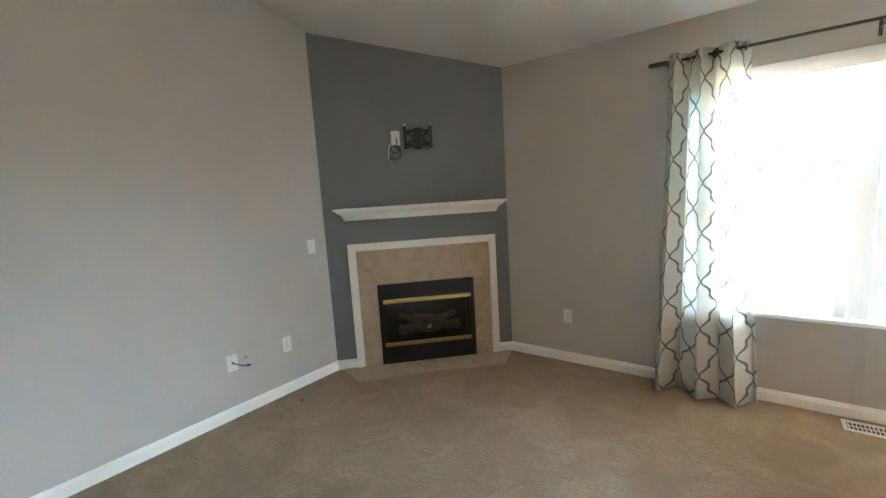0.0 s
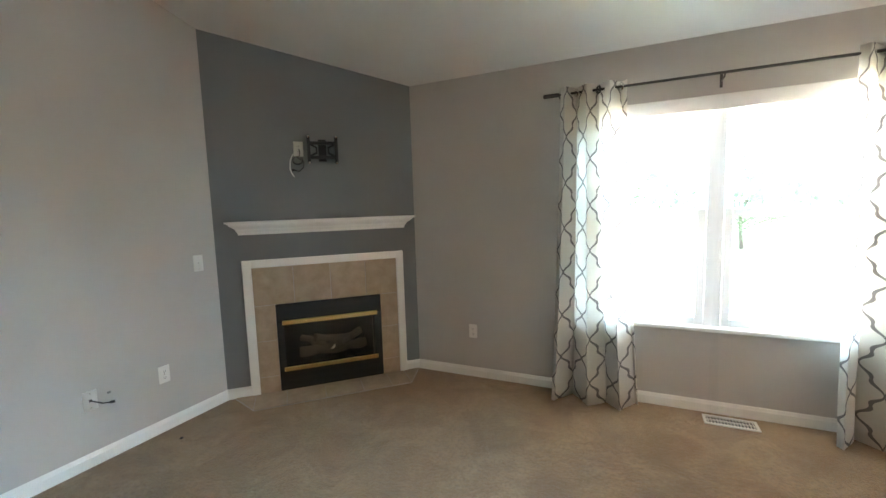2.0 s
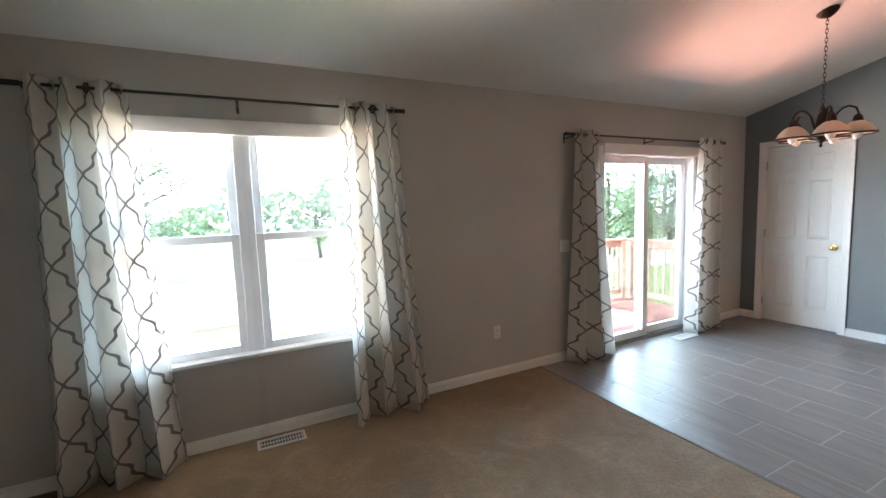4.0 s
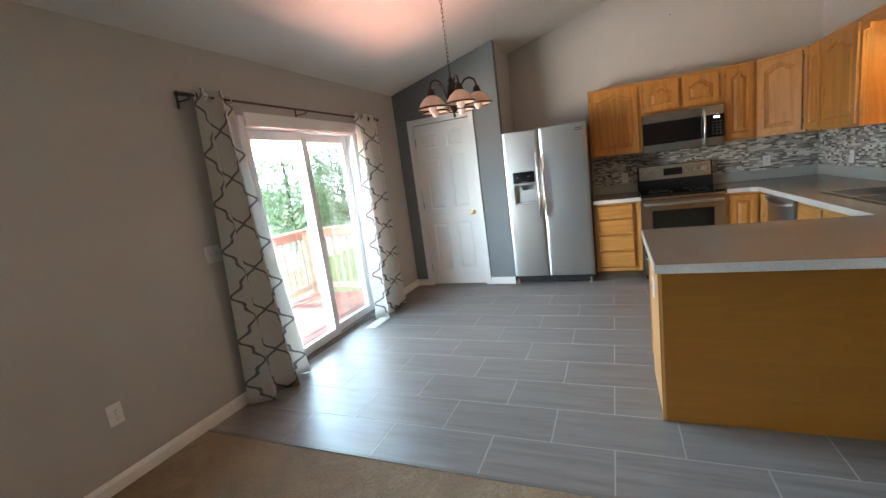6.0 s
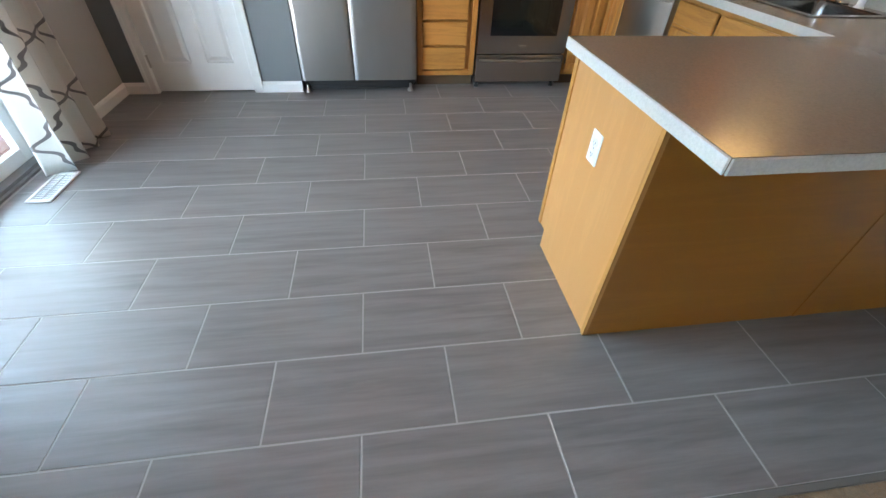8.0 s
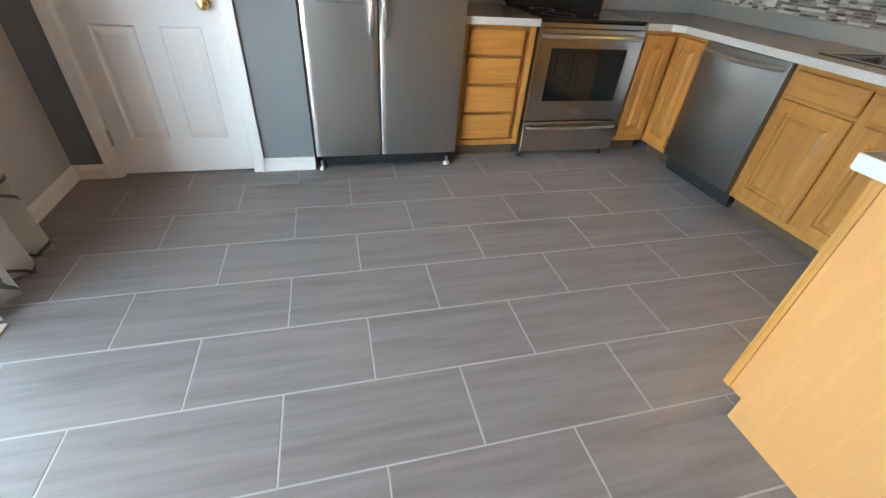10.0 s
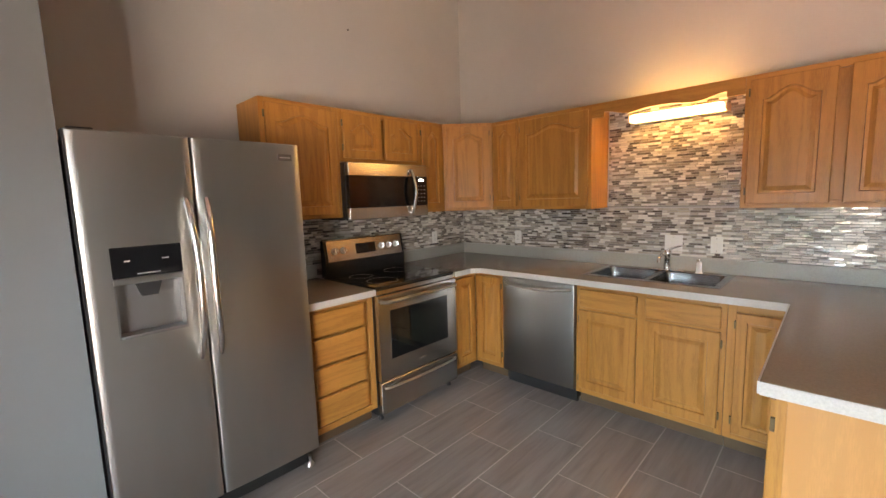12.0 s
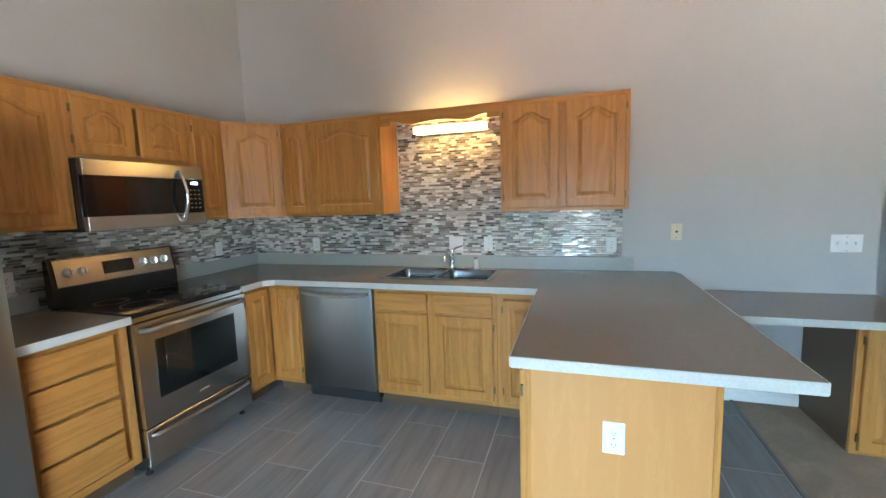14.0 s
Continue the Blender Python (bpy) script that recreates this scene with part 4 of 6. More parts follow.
def cabinet(name, m, w, d, z0, z1, fronts, label, toe=False, group="oak cabinets", frame_w=0.04, inside=None):
    """A cabinet against a wall: back at y = 0, face at y = -d, faces -y. fronts: (x0, x1, z0, z1, kind, hinge side)."""
    t = thing(name, m, label, "cabinet", group)
    low = z0 + 0.10 if toe else z0
    part("body", boxes((0, w, -d + 0.019, -0.003, low, inside or z1), bevel=0.001), OAK_V, t)
    ff = -d
    for x in (0, w - frame_w):
        part("stile", boxes((x, x + frame_w, ff, ff + 0.0185, low, z1), bevel=0.0015), OAK_V, t)
    for z in (low, z1 - frame_w):
        part("rail", boxes((frame_w, w - frame_w, ff, ff + 0.0185, z, z + frame_w), bevel=0.0015), OAK_H, t)
    if inside:
        part("stile", boxes((w / 2 - 0.035, w / 2 + 0.035, ff, ff + 0.0185, low + frame_w, z1 - frame_w), bevel=0.0015), OAK_V, t)
        part("rail", boxes((frame_w, w / 2 - 0.035, ff, ff + 0.0185, 0.695, 0.735), bevel=0.0015), OAK_H, t)
        part("rail", boxes((w / 2 + 0.035, w - frame_w, ff, ff + 0.0185, 0.695, 0.735), bevel=0.0015), OAK_H, t)
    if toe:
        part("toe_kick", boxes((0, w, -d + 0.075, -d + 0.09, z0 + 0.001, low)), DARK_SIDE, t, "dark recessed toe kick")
    for x0, x1, c, e, kind, side in fronts:
        if kind == "drawer":
            bm = boxes((0, x1 - x0, -0.019, 0, 0, e - c), bevel=0.0055)
            dr = part("drawer_front", bm, OAK_H, t, m=pose(x0, ff - 0.001, c))
        else:
            arch = min(0.055, (x1 - x0) * 0.16) if kind == "arched" else 0.0
            st = min(0.058, (x1 - x0) * 0.22)
            dr = part("door", raised_door(x1 - x0, e - c, 0.019, st, arch), OAK_V, t, m=pose(x0, ff - 0.001, c))
            hx = (x1 - x0) + 0.004 if side == "r" else -0.004
            for hz in (0.05, e - c - 0.09):
                part("hinge", boxes((hx - 0.005, hx + 0.005, -0.014, 0.0, hz, hz + 0.045), bevel=0.002), HINGE, dr, "small dark hinge")
    return t


UB, UT, UD = 1.372, 2.127, 0.32
# wall cabinets along the east wall
cabinet("wall_cabinet", FACE_W(EAST, 0.84, 0), 0.545, UD, UB, UT, [(0.03, 0.515, UB + 0.025, UT - 0.03, "arched", "l")], "honey oak wall cabinet beside the fridge, arched door")
cabinet("wall_cabinet", FACE_W(EAST, 0.294, 0), 0.762, UD, 1.765, UT, [(0.03, 0.365, 1.79, UT - 0.03, "arched", "l"), (0.40, 0.735, 1.79, UT - 0.03, "arched", "r")], "short honey oak wall cabinet over the microwave, two arched doors")
cabinet("wall_cabinet", FACE_W(EAST, -0.469, 0), 0.296, UD, UB, UT, [(0.025, 0.268, UB + 0.025, UT - 0.03, "arched", "l")], "narrow honey oak wall cabinet beside the microwave")
# corner cabinet with a slanted face
CAx, CAy, CBx, CBy = EAST - UD, -0.766, 6.545, SOUTH + UD
corner = thing("corner_wall_cabinet", pose(0, 0, 0), "honey oak corner wall cabinet with a slanted arched door", "cabinet", "oak cabinets")
part("body", slab([(EAST - 0.003, CAy - 0.001), (EAST - 0.003, SOUTH + 0.003), (CBx + 0.001, SOUTH + 0.003), (CBx + 0.001, CBy - 0.002), (CAx + 0.002, CAy - 0.001)], UB, UT), OAK_V, corner)
clen = math.hypot(CBx - CAx, CBy - CAy)
cang = math.degrees(math.atan2(CBy - CAy, CBx - CAx))
cm = pose(CAx, CAy, 0, 0, 0, cang)
part("face_frame", boxes((0.002, 0.035, -0.018, 0, UB, UT), (clen - 0.035, clen - 0.002, -0.018, 0, UB, UT), (0.035, clen - 0.035, -0.018, 0, UB, UB + 0.035), (0.035, clen - 0.035, -0.018, 0, UT - 0.04, UT)), OAK_V, corner, m=cm @ pose(0, 0.004, 0))
cd = part("door", raised_door(clen - 0.06, UT - UB - 0.055, 0.019, 0.055, 0.045), OAK_V, corner, m=cm @ pose(0.03, -0.015, UB + 0.025))
for hz in (0.06, 0.62):
    part("hinge", boxes((clen - 0.062, clen - 0.052, -0.014, 0, hz, hz + 0.045), bevel=0.002), HINGE, cd, "small dark hinge")
# wall cabinets along the south wall
cabinet("wall_cabinet", FACE_N(6.544, SOUTH, 0), 0.275, UD, UB, UT, [(0.02, 0.262, UB + 0.025, UT - 0.03, "arched", "l")], "narrow honey oak wall cabinet, arched door")
cabinet("wall_cabinet", FACE_N(6.268, SOUTH, 0), 0.628, UD, UB, UT, [(0.02, 0.605, UB + 0.025, UT - 0.03, "arched", "l")], "wide honey oak wall cabinet beside the sink, arched door")
cabinet("wall_cabinet", FACE_N(4.725, SOUTH, 0), 0.83, UD, UB, UT, [(0.025, 0.39, UB + 0.025, UT - 0.03, "arched", "l"), (0.44, 0.805, UB + 0.025, UT - 0.03, "arched", "r")], "honey oak wall cabinet with two arched doors")
# scalloped board between the cabinets above the sink
val = thing("sink_valance", FACE_N(5.639, SOUTH + UD, 0), "honey oak valance board with a scalloped lower edge", "valance")
vw = 5.639 - 4.726
out = [(0, UT), (0, 2.03), (0.09, 2.03)] + [(0.09 + (vw - 0.18) * k / 24, 2.048 + 0.02 * math.cos(2 * math.pi * 2 * k / 24) * (0.6 + 0.4 * math.cos(2 * math.pi * k / 24)) - 0.005) for k in range(25)] + [(vw - 0.09, 2.03), (vw, 2.03), (vw, UT)]
bm = prism(bmesh.new(), out, -0.002, 0.017)
part("board", bm, OAK_H, val)
lamp = thing("sink_light", FACE_N(5.44, SOUTH + 0.016, 1.985), "lit warm diffuser light under the valance above the sink", "lamp")
part("housing", boxes((0, 0.60, -0.062, 0, 0.0, 0.055), bevel=0.006), PLASTIC, lamp)
for x in (0.0, 0.588):
    part("end_cap", boxes((x, x + 0.012, -0.148, -0.062, 0.0, 0.052), bevel=0.003), PLASTIC, lamp, "pale end cap")
part("diffuser", boxes((0.013, 0.587, -0.146, -0.064, 0.004, 0.052), bevel=0.012), GLOW, lamp, "glowing warm diffuser", True)

# ---- base cabinets ----
BT = 0.874
cabinet("base_cabinet", FACE_W(EAST, 0.84, 0), 0.478, 0.70, 0, BT, [(0.035, 0.40, 0.70, 0.845, "drawer", ""), (0.035, 0.40, 0.525, 0.685, "drawer", ""), (0.035, 0.40, 0.34, 0.51, "drawer", ""), (0.035, 0.40, 0.155, 0.325, "drawer", "")], "honey oak base cabinet with four drawers", True)
cabinet("base_cabinet", FACE_W(EAST, -0.413, 0), 0.292, 0.70, 0, BT, [(0.03, 0.262, 0.14, 0.845, "plain", "l")], "honey oak base cabinet in the corner beside the range", True)
cabinet("base_cabinet", FACE_N(6.468, SOUTH, 0), 0.292, 0.685, 0, BT, [(0.03, 0.262, 0.14, 0.845, "plain", "r")], "honey oak base cabinet in the corner beside the dishwasher", True)
cabinet("sink_cabinet", FACE_N(5.572, SOUTH, 0), 0.87, 0.685, 0, BT, [(0.025, 0.40, 0.72, 0.845, "drawer", ""), (0.45, 0.845, 0.72, 0.845, "drawer", ""), (0.025, 0.40, 0.14, 0.70, "plain", "l"), (0.45, 0.845, 0.14, 0.70, "plain", "r")], "honey oak sink cabinet with two doors and false drawers", True, inside=0.70)
cabinet("base_cabinet", FACE_N(4.70, SOUTH, 0), 0.279, 0.685, 0, BT, [(0.04, 0.26, 0.14, 0.825, "plain", "l")], "narrow honey oak base cabinet in the inner corner", True)

# peninsula
pen = thing("peninsula_cabinet", pose(0, 0, 0), "honey oak peninsula with sheet panels and doors to the kitchen side", "cabinet", "oak cabinets")
PX0, PX1, PY1 = 3.78, 4.40, 0.43
part("body", boxes((PX0 + 0.012, PX1 - 0.02, SOUTH + 0.003, PY1 - 0.012, 0.10, BT)), OAK_V, pen)
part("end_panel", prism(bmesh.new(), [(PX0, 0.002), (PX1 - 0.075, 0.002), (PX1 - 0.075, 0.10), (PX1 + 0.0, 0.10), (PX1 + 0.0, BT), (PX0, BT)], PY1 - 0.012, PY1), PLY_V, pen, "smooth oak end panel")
part("end_stile", boxes((PX0 - 0.001, PX0 + 0.018, PY1, PY1 + 0.005, 0.002, BT)), OAK_V, pen)
part("end_stile", boxes((PX1 - 0.026, PX1, PY1, PY1 + 0.005, 0.10, BT)), OAK_V, pen)
part("back_panel", boxes((PX0, PX0 + 0.012, -0.50, PY1 - 0.012, 0.002, BT)), PLY_SHADED, pen, "smooth oak back sheet, overhang shade in its colour")
part("back_panel", boxes((PX0, PX0 + 0.012, SOUTH + 0.003, -0.503, 0.002, BT)), PLY_SHADED, pen, "smooth oak back sheet, overhang shade in its colour")
part("seam_strip", boxes((PX0 - 0.003, PX0, -0.512, -0.49, 0.002, BT), bevel=0.001), PLY_SHADED, pen)
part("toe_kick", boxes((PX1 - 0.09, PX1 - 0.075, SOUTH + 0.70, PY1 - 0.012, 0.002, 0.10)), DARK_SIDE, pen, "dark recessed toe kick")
part("face_frame", boxes((PX1 - 0.02, PX1, -0.70, PY1 - 0.012, 0.10, 0.14), (PX1 - 0.02, PX1, -0.70, PY1 - 0.012, 0.84, BT), (PX1 - 0.02, PX1, PY1 - 0.05, PY1 - 0.012, 0.14, 0.84), (PX1 - 0.02, PX1, -0.16, -0.12, 0.14, 0.84), (PX1 - 0.02, PX1, -0.70, -0.66, 0.14, 0.84)), OAK_V, pen)
for y in (-0.665, -0.125):
    dd = part("door", raised_door(0.51, 0.70, 0.019, 0.055, 0), OAK_V, pen, m=pose(PX1 + 0.001, y, 0.135, 0, 0, 90))
    for hz in (0.06, 0.60):
        part("hinge", boxes((0.508, 0.520, -0.014, 0, hz, hz + 0.045), bevel=0.002), HINGE, dd, "small dark hinge")
wall_plate(pose(4.096, PY1, 0.642, 0, 0, 180), "white outlet on the oak end of the peninsula", "outlet")

# ---- worktops ----
FRONT_S, FRONT_E = -0.665, 6.435
SINK = (4.775, 5.585, -1.325, -0.845)
# the sheet is laid in pieces round the sink cut-out
wt = thing("worktop", pose(0, 0, BT), "taupe laminate worktop with a pale edge, running onto the peninsula", "worktop")
H = COUNTER - BT
part("top_sheet", slab([(5.585, SOUTH + 0.003), (5.585, FRONT_S), (6.37, FRONT_S), (FRONT_E, -0.60), (FRONT_E, -0.414), (EAST - 0.003, -0.414), (EAST - 0.003, SOUTH + 0.003)][::-1], 0.002, H), TAUPE, wt)
part("top_sheet", slab([(3.56, SOUTH + 0.003), (4.775, SOUTH + 0.003), (4.775, FRONT_S), (4.44, FRONT_S), (4.44, 0.461), (3.53, 0.461), (3.53, SOUTH + 0.10)], 0.002, H), TAUPE, wt)
part("top_sheet", boxes((4.775, 5.585, SOUTH + 0.003, -1.325, 0.002, H)), TAUPE, wt)
part("top_sheet", boxes((4.775, 5.585, -0.845, FRONT_S, 0.002, H)), TAUPE, wt)


def edge_strip(parent, a, b, h):
    d = Vector((b[0] - a[0], b[1] - a[1], 0)).normalized()
    s = Vector((d.y, -d.x, 0)) * 0.006
    bm = slab([a, (a[0] + s.x, a[1] + s.y), (b[0] + s.x, b[1] + s.y), b], -0.001, h - 0.0012)
    bmesh.ops.bevel(bm, geom=list(bm.edges), offset=0.0018, segments=2, affect="EDGES")
    part("edge_strip", bm, EDGE, parent, "pale edge strip")


for a, b in (((4.446, FRONT_S), (6.37, FRONT_S)), ((6.37, FRONT_S), (FRONT_E, -0.60)), ((FRONT_E, -0.60), (FRONT_E, -0.414)), ((4.44, 0.461), (4.44, FRONT_S)), ((3.53, 0.461), (4.44, 0.461)), ((3.53, SOUTH + 0.1), (3.53, 0.461))):
    edge_strip(wt, b, a, H)
part("curb", boxes((3.82, EAST - 0.022, SOUTH + 0.003, SOUTH + 0.022, H, H + 0.10), bevel=0.003), CURB, wt, "grey laminate upstand")
part("curb", boxes((EAST - 0.022, EAST - 0.003, SOUTH + 0.003, -0.414, H, H + 0.10), bevel=0.003), CURB, wt, "grey laminate upstand")
wt2 = thing("worktop", pose(0, 0, BT), "short taupe laminate worktop between fridge and range", "worktop")
part("top_sheet", boxes((FRONT_E, EAST - 0.003, 0.358, 0.84, 0.002, H)), TAUPE, wt2)
edge_strip(wt2, (FRONT_E, 0.84), (FRONT_E, 0.358), H)
part("curb", boxes((EAST - 0.022, EAST - 0.003, 0.358, 0.84, H, H + 0.10), bevel=0.003), CURB, wt2, "grey laminate upstand")

# ---- sink, tap and soap pump ----
sk = thing("kitchen_sink", pose(0, 0, COUNTER), "double-bowl stainless steel sink set in the worktop", "sink")
SATIN = steel("satin_sink_steel", 0, (0.26, 0.265, 0.27), 0.2)
bm = bmesh.new()
x0, x1, y0, y1 = SINK
xm = (x0 + x1) / 2
for a, b, c, d in ((x0 - 0.012, x1 + 0.012, y0 - 0.012, y0 + 0.06), (x0 - 0.012, x1 + 0.012, y1 - 0.025, y1 + 0.012), (x0 - 0.012, x0 + 0.025, y0 + 0.06, y1 - 0.025), (x1 - 0.025, x1 + 0.012, y0 + 0.06, y1 - 0.025), (xm - 0.016, xm + 0.016, y0 + 0.06, y1 - 0.025)):
    box(bm, a, b, c, d, 0.0005, 0.005, 0.0015)
part("rim", bm, SATIN, sk)
for a, b in ((x0 + 0.02, xm - 0.012), (xm + 0.012, x1 - 0.02)):
    bm = bmesh.new()
    loops = []
    for ins, z in ((0.0, 0.003), (0.004, -0.01), (0.012, -0.15), (0.04, -0.175), (0.12, -0.18)):
        pts = []
        X0, X1, Y0, Y1 = a + ins, b - ins, y0 + 0.055 + ins, y1 - 0.02 - ins
        r = 0.045
        for cx, cy, s in ((X1 - r, Y1 - r, 0), (X0 + r, Y1 - r, 90), (X0 + r, Y0 + r, 180), (X1 - r, Y0 + r, 270)):
            for q in range(5):
                an = radians(s + q * 22.5)
                pts.append((cx + r * math.cos(an), cy + r * math.sin(an)))
        loops.append([bm.verts.new((x, y, z)) for x, y in pts])
    for p, q in zip(loops, loops[1:]):
        bridge(bm, p, q)
    bm.faces.new(loops[-1])
    bw = part("bowl", bm, SATIN, sk, "", True)
    part("drain", lathe([(0.001, -0.178), (0.04, -0.178), (0.042, -0.176), (0.042, -0.172), (0.03, -0.174), (0.001, -0.176)], 20, None, pose((a + b) / 2, (y0 + y1) / 2, 0)), CHROME, bw, "", True)
tap = thing("kitchen_tap", pose(5.165, SOUTH + 0.10, COUNTER + 0.005), "chrome single-lever kitchen tap", "tap")
part("base_plate", boxes((-0.12, 0.12, -0.03, 0.03, 0, 0.012), bevel=0.005), CHROME, tap, "", True)
part("tap_body", lathe([(0.028, 0.008), (0.026, 0.03), (0.022, 0.10), (0.026, 0.115), (0.027, 0.135), (0.018, 0.15), (0.001, 0.153)], 20), CHROME, tap, "", True)
part("spout", tube([(0, 0.01, 0.09), (0, 0.06, 0.125), (0, 0.12, 0.135), (0, 0.18, 0.12), (0, 0.205, 0.10), (0, 0.208, 0.085)], [0.014, 0.014, 0.013, 0.012, 0.012, 0.012], 14), CHROME, tap, "", True)
part("lever", tube([(0, 0.0, 0.145), (-0.03, -0.004, 0.165), (-0.09, -0.006, 0.185)], [0.011, 0.008, 0.006], 12), CHROME, tap, "", True)
soap = thing("soap_pump", pose(4.965, SOUTH + 0.10, COUNTER + 0.002), "small white soap pump on the sink rim", "soap pump")
part("pump_body", lathe([(0.022, 0), (0.023, 0.006), (0.017, 0.012), (0.016, 0.07), (0.012, 0.078), (0.006, 0.082)], 18), PLASTIC, soap, "", True)
part("nozzle", tube([(0, 0, 0.078), (0, 0.0, 0.10), (0, 0.02, 0.105), (0, 0.05, 0.098)], 0.007, 10), CHROME, soap, "", True)

# ---- desk ----
DZ = 0.79
desk = thing("desk_worktop", pose(0, 0, DZ - 0.04), "low taupe laminate desk top against the kitchen wall", "desk")
part("top_sheet", boxes((2.41, PX0 - 0.002, SOUTH + 0.003, -0.715, 0, 0.04)), TAUPE, desk)
edge_strip(desk, (PX0 - 0.002, -0.715), (2.41, -0.715), 0.04)
edge_strip(desk, (2.41, -0.715), (2.41, SOUTH + 0.003), 0.04)
dcab = cabinet("desk_cabinet", FACE_N(2.775, SOUTH, 0), 0.36, 0.545, 0, DZ - 0.042, [(0.03, 0.335, 0.03, 0.72, "plain", "l")], "oak desk cabinet with a dark side panel and one door")
part("side_panel", boxes((-0.004, -0.0005, -0.525, -0.003, 0.002, DZ - 0.042)), DARK_SIDE, dcab, "dark brown side panel")

# ---- refrigerator ----
fz = 1.785
fr = thing("refrigerator", FACE_W(EAST - 0.03, 1.772, 0), "stainless side-by-side refrigerator with an ice dispenser, doors shut", "refrigerator")
FD = EAST - 0.03 - 6.37
FW = 0.915
part("case", boxes((0.004, FW - 0.004, -FD + 0.085, 0, 0.03, fz - 0.012), bevel=0.004), shader("fridge_case", (0.03, 0.03, 0.032), 0.45), fr, "black painted case")
# Black strip for the fridge's black side and the shaded gap beside it.
part("side_strip", boxes((-0.0038, -0.0008, -FD + 0.004, -FD + 0.086, 0.03, fz - 0.002)), RUBBER, fr, "black strip for the side and the shaded gap")
split = 0.411


def fridge_door(x0, x1, hole=None):
    bm = bmesh.new()
    n = 12
    def front(x):
        s = (x - x0) / (x1 - x0)
        e = min(s, 1 - s) * (x1 - x0)
        return -FD - 0.004 * math.sin(math.pi * s) + (0.006 * (1 - e / 0.007) ** 2 if e < 0.007 else 0)
    xs = sorted({x0, x0 + 0.002, x0 + 0.007, x1 - 0.007, x1 - 0.002, x1, *[x0 + (x1 - x0) * k / n for k in range(1, n)], *((hole[0], hole[1]) if hole else ())})
    zs = [0.10] + ([hole[2], hole[3]] if hole else []) + [fz - 0.006, fz]
    for a, b in zip(xs, xs[1:]):
        for c, d in zip(zs, zs[1:]):
            if hole and hole[0] - 1e-6 <= a and b <= hole[1] + 1e-6 and abs(c - hole[2]) < 1e-6:
                continue
            k = 0.008 if d == fz else 0.0
            bm.faces.new([bm.verts.new(p) for p in ((a, front(a), c), (b, front(b), c), (b, front(b) + k, d), (a, front(a) + k, d))])
    back = -FD + 0.075
    for a, b in zip(xs, xs[1:]):
        for z, k in ((0.10, 0.0), (fz, 0.008)):
            bm.faces.new([bm.verts.new(p) for p in ((a, front(a) + k, z), (b, front(b) + k, z), (b, back, z), (a, back, z))])
    for x in (x0, x1):
        for c, d in zip(zs, zs[1:]):
            k = 0.008 if d == fz else 0.0
            bm.faces.new([bm.verts.new(p) for p in ((x, front(x), c), (x, back, c), (x, back, d), (x, front(x) + k, d))])
    bm.faces.new([bm.verts.new(p) for p in ((x0, back, 0.10), (x1, back, 0.10), (x1, back, fz), (x0, back, fz))])
    bmesh.ops.remove_doubles(bm, verts=bm.verts, dist=1e-5)
    return bm


DH = (0.088, 0.334, 0.955, 1.33)
ld = part("freezer_door", fridge_door(0.0, split - 0.004, DH), STEEL, fr, "", True)
rd = part("fresh_food_door", fridge_door(split + 0.004, FW), STEEL, fr, "", True)
yb = -FD
part("dispenser_panel", boxes((DH[0], DH[1], yb - 0.006, yb + 0.06, 1.205, DH[3]), bevel=0.003), BLACK_GLASS, ld, "black glass control panel")
part("dispenser_shelf", boxes((DH[0], DH[1], yb - 0.008, yb + 0.05, 1.178, 1.204), bevel=0.003), STEEL, ld)
part("dispenser_well", boxes((DH[0], DH[0] + 0.006, yb, yb + 0.07, DH[2], 1.178), (DH[1] - 0.006, DH[1], yb, yb + 0.07, DH[2], 1.178), (DH[0], DH[1], yb + 0.064, yb + 0.07, DH[2], 1.178), (DH[0], DH[1], yb - 0.004, yb + 0.07, DH[2], DH[2] + 0.012)), steel("grey_well", 2, (0.35, 0.35, 0.35), 0.4), ld, "grey dispenser well")
part("dispenser_paddle", prism(bmesh.new(), [(0.165, 1.178), (0.255, 1.178), (0.238, 1.12), (0.182, 1.12)], yb + 0.01, yb + 0.05), RUBBER, ld, "dark ice chute")
PRINT = shader("grey_print", (0.4, 0.4, 0.4), 0.5)
for a, b, c, d in ((0.17, 0.25, 1.216, 1.220), (0.13, 0.15, 1.27, 1.275), (0.26, 0.285, 1.27, 1.275)):
    part("panel_mark", boxes((a, b, yb - 0.0066, yb - 0.006, c, d)), PRINT, ld, "small grey mark")
for x, par, bow in ((split - 0.042, ld, -1), (split + 0.04, rd, 1)):
    pts = []
    for k in range(15):
        s = k / 14
        pts.append((x - bow * 0.012 * math.sin(math.pi * s), yb - 0.012 - 0.055 * math.sin(math.pi * s) ** 0.55, 0.80 + 0.72 * s))
    bm = tube(pts, [0.010 + 0.008 * math.sin(math.pi * k / 14) ** 0.5 for k in range(15)], 12)
    part("handle", bm, steel("handle_steel", 2, (0.66, 0.65, 0.63), 0.2), par, "bowed steel handle", True)
part("badge", boxes((0.80, 0.872, yb - 0.007, yb - 0.002, 1.70, 1.732), bevel=0.001), shader("badge_grey", (0.22, 0.21, 0.2), 0.35, 0.7), rd, "small grey badge")
part("badge_line", boxes((0.808, 0.864, yb - 0.0078, yb - 0.007, 1.712, 1.718)), shader("badge_silver", (0.6, 0.6, 0.6), 0.3, 0.8), rd)
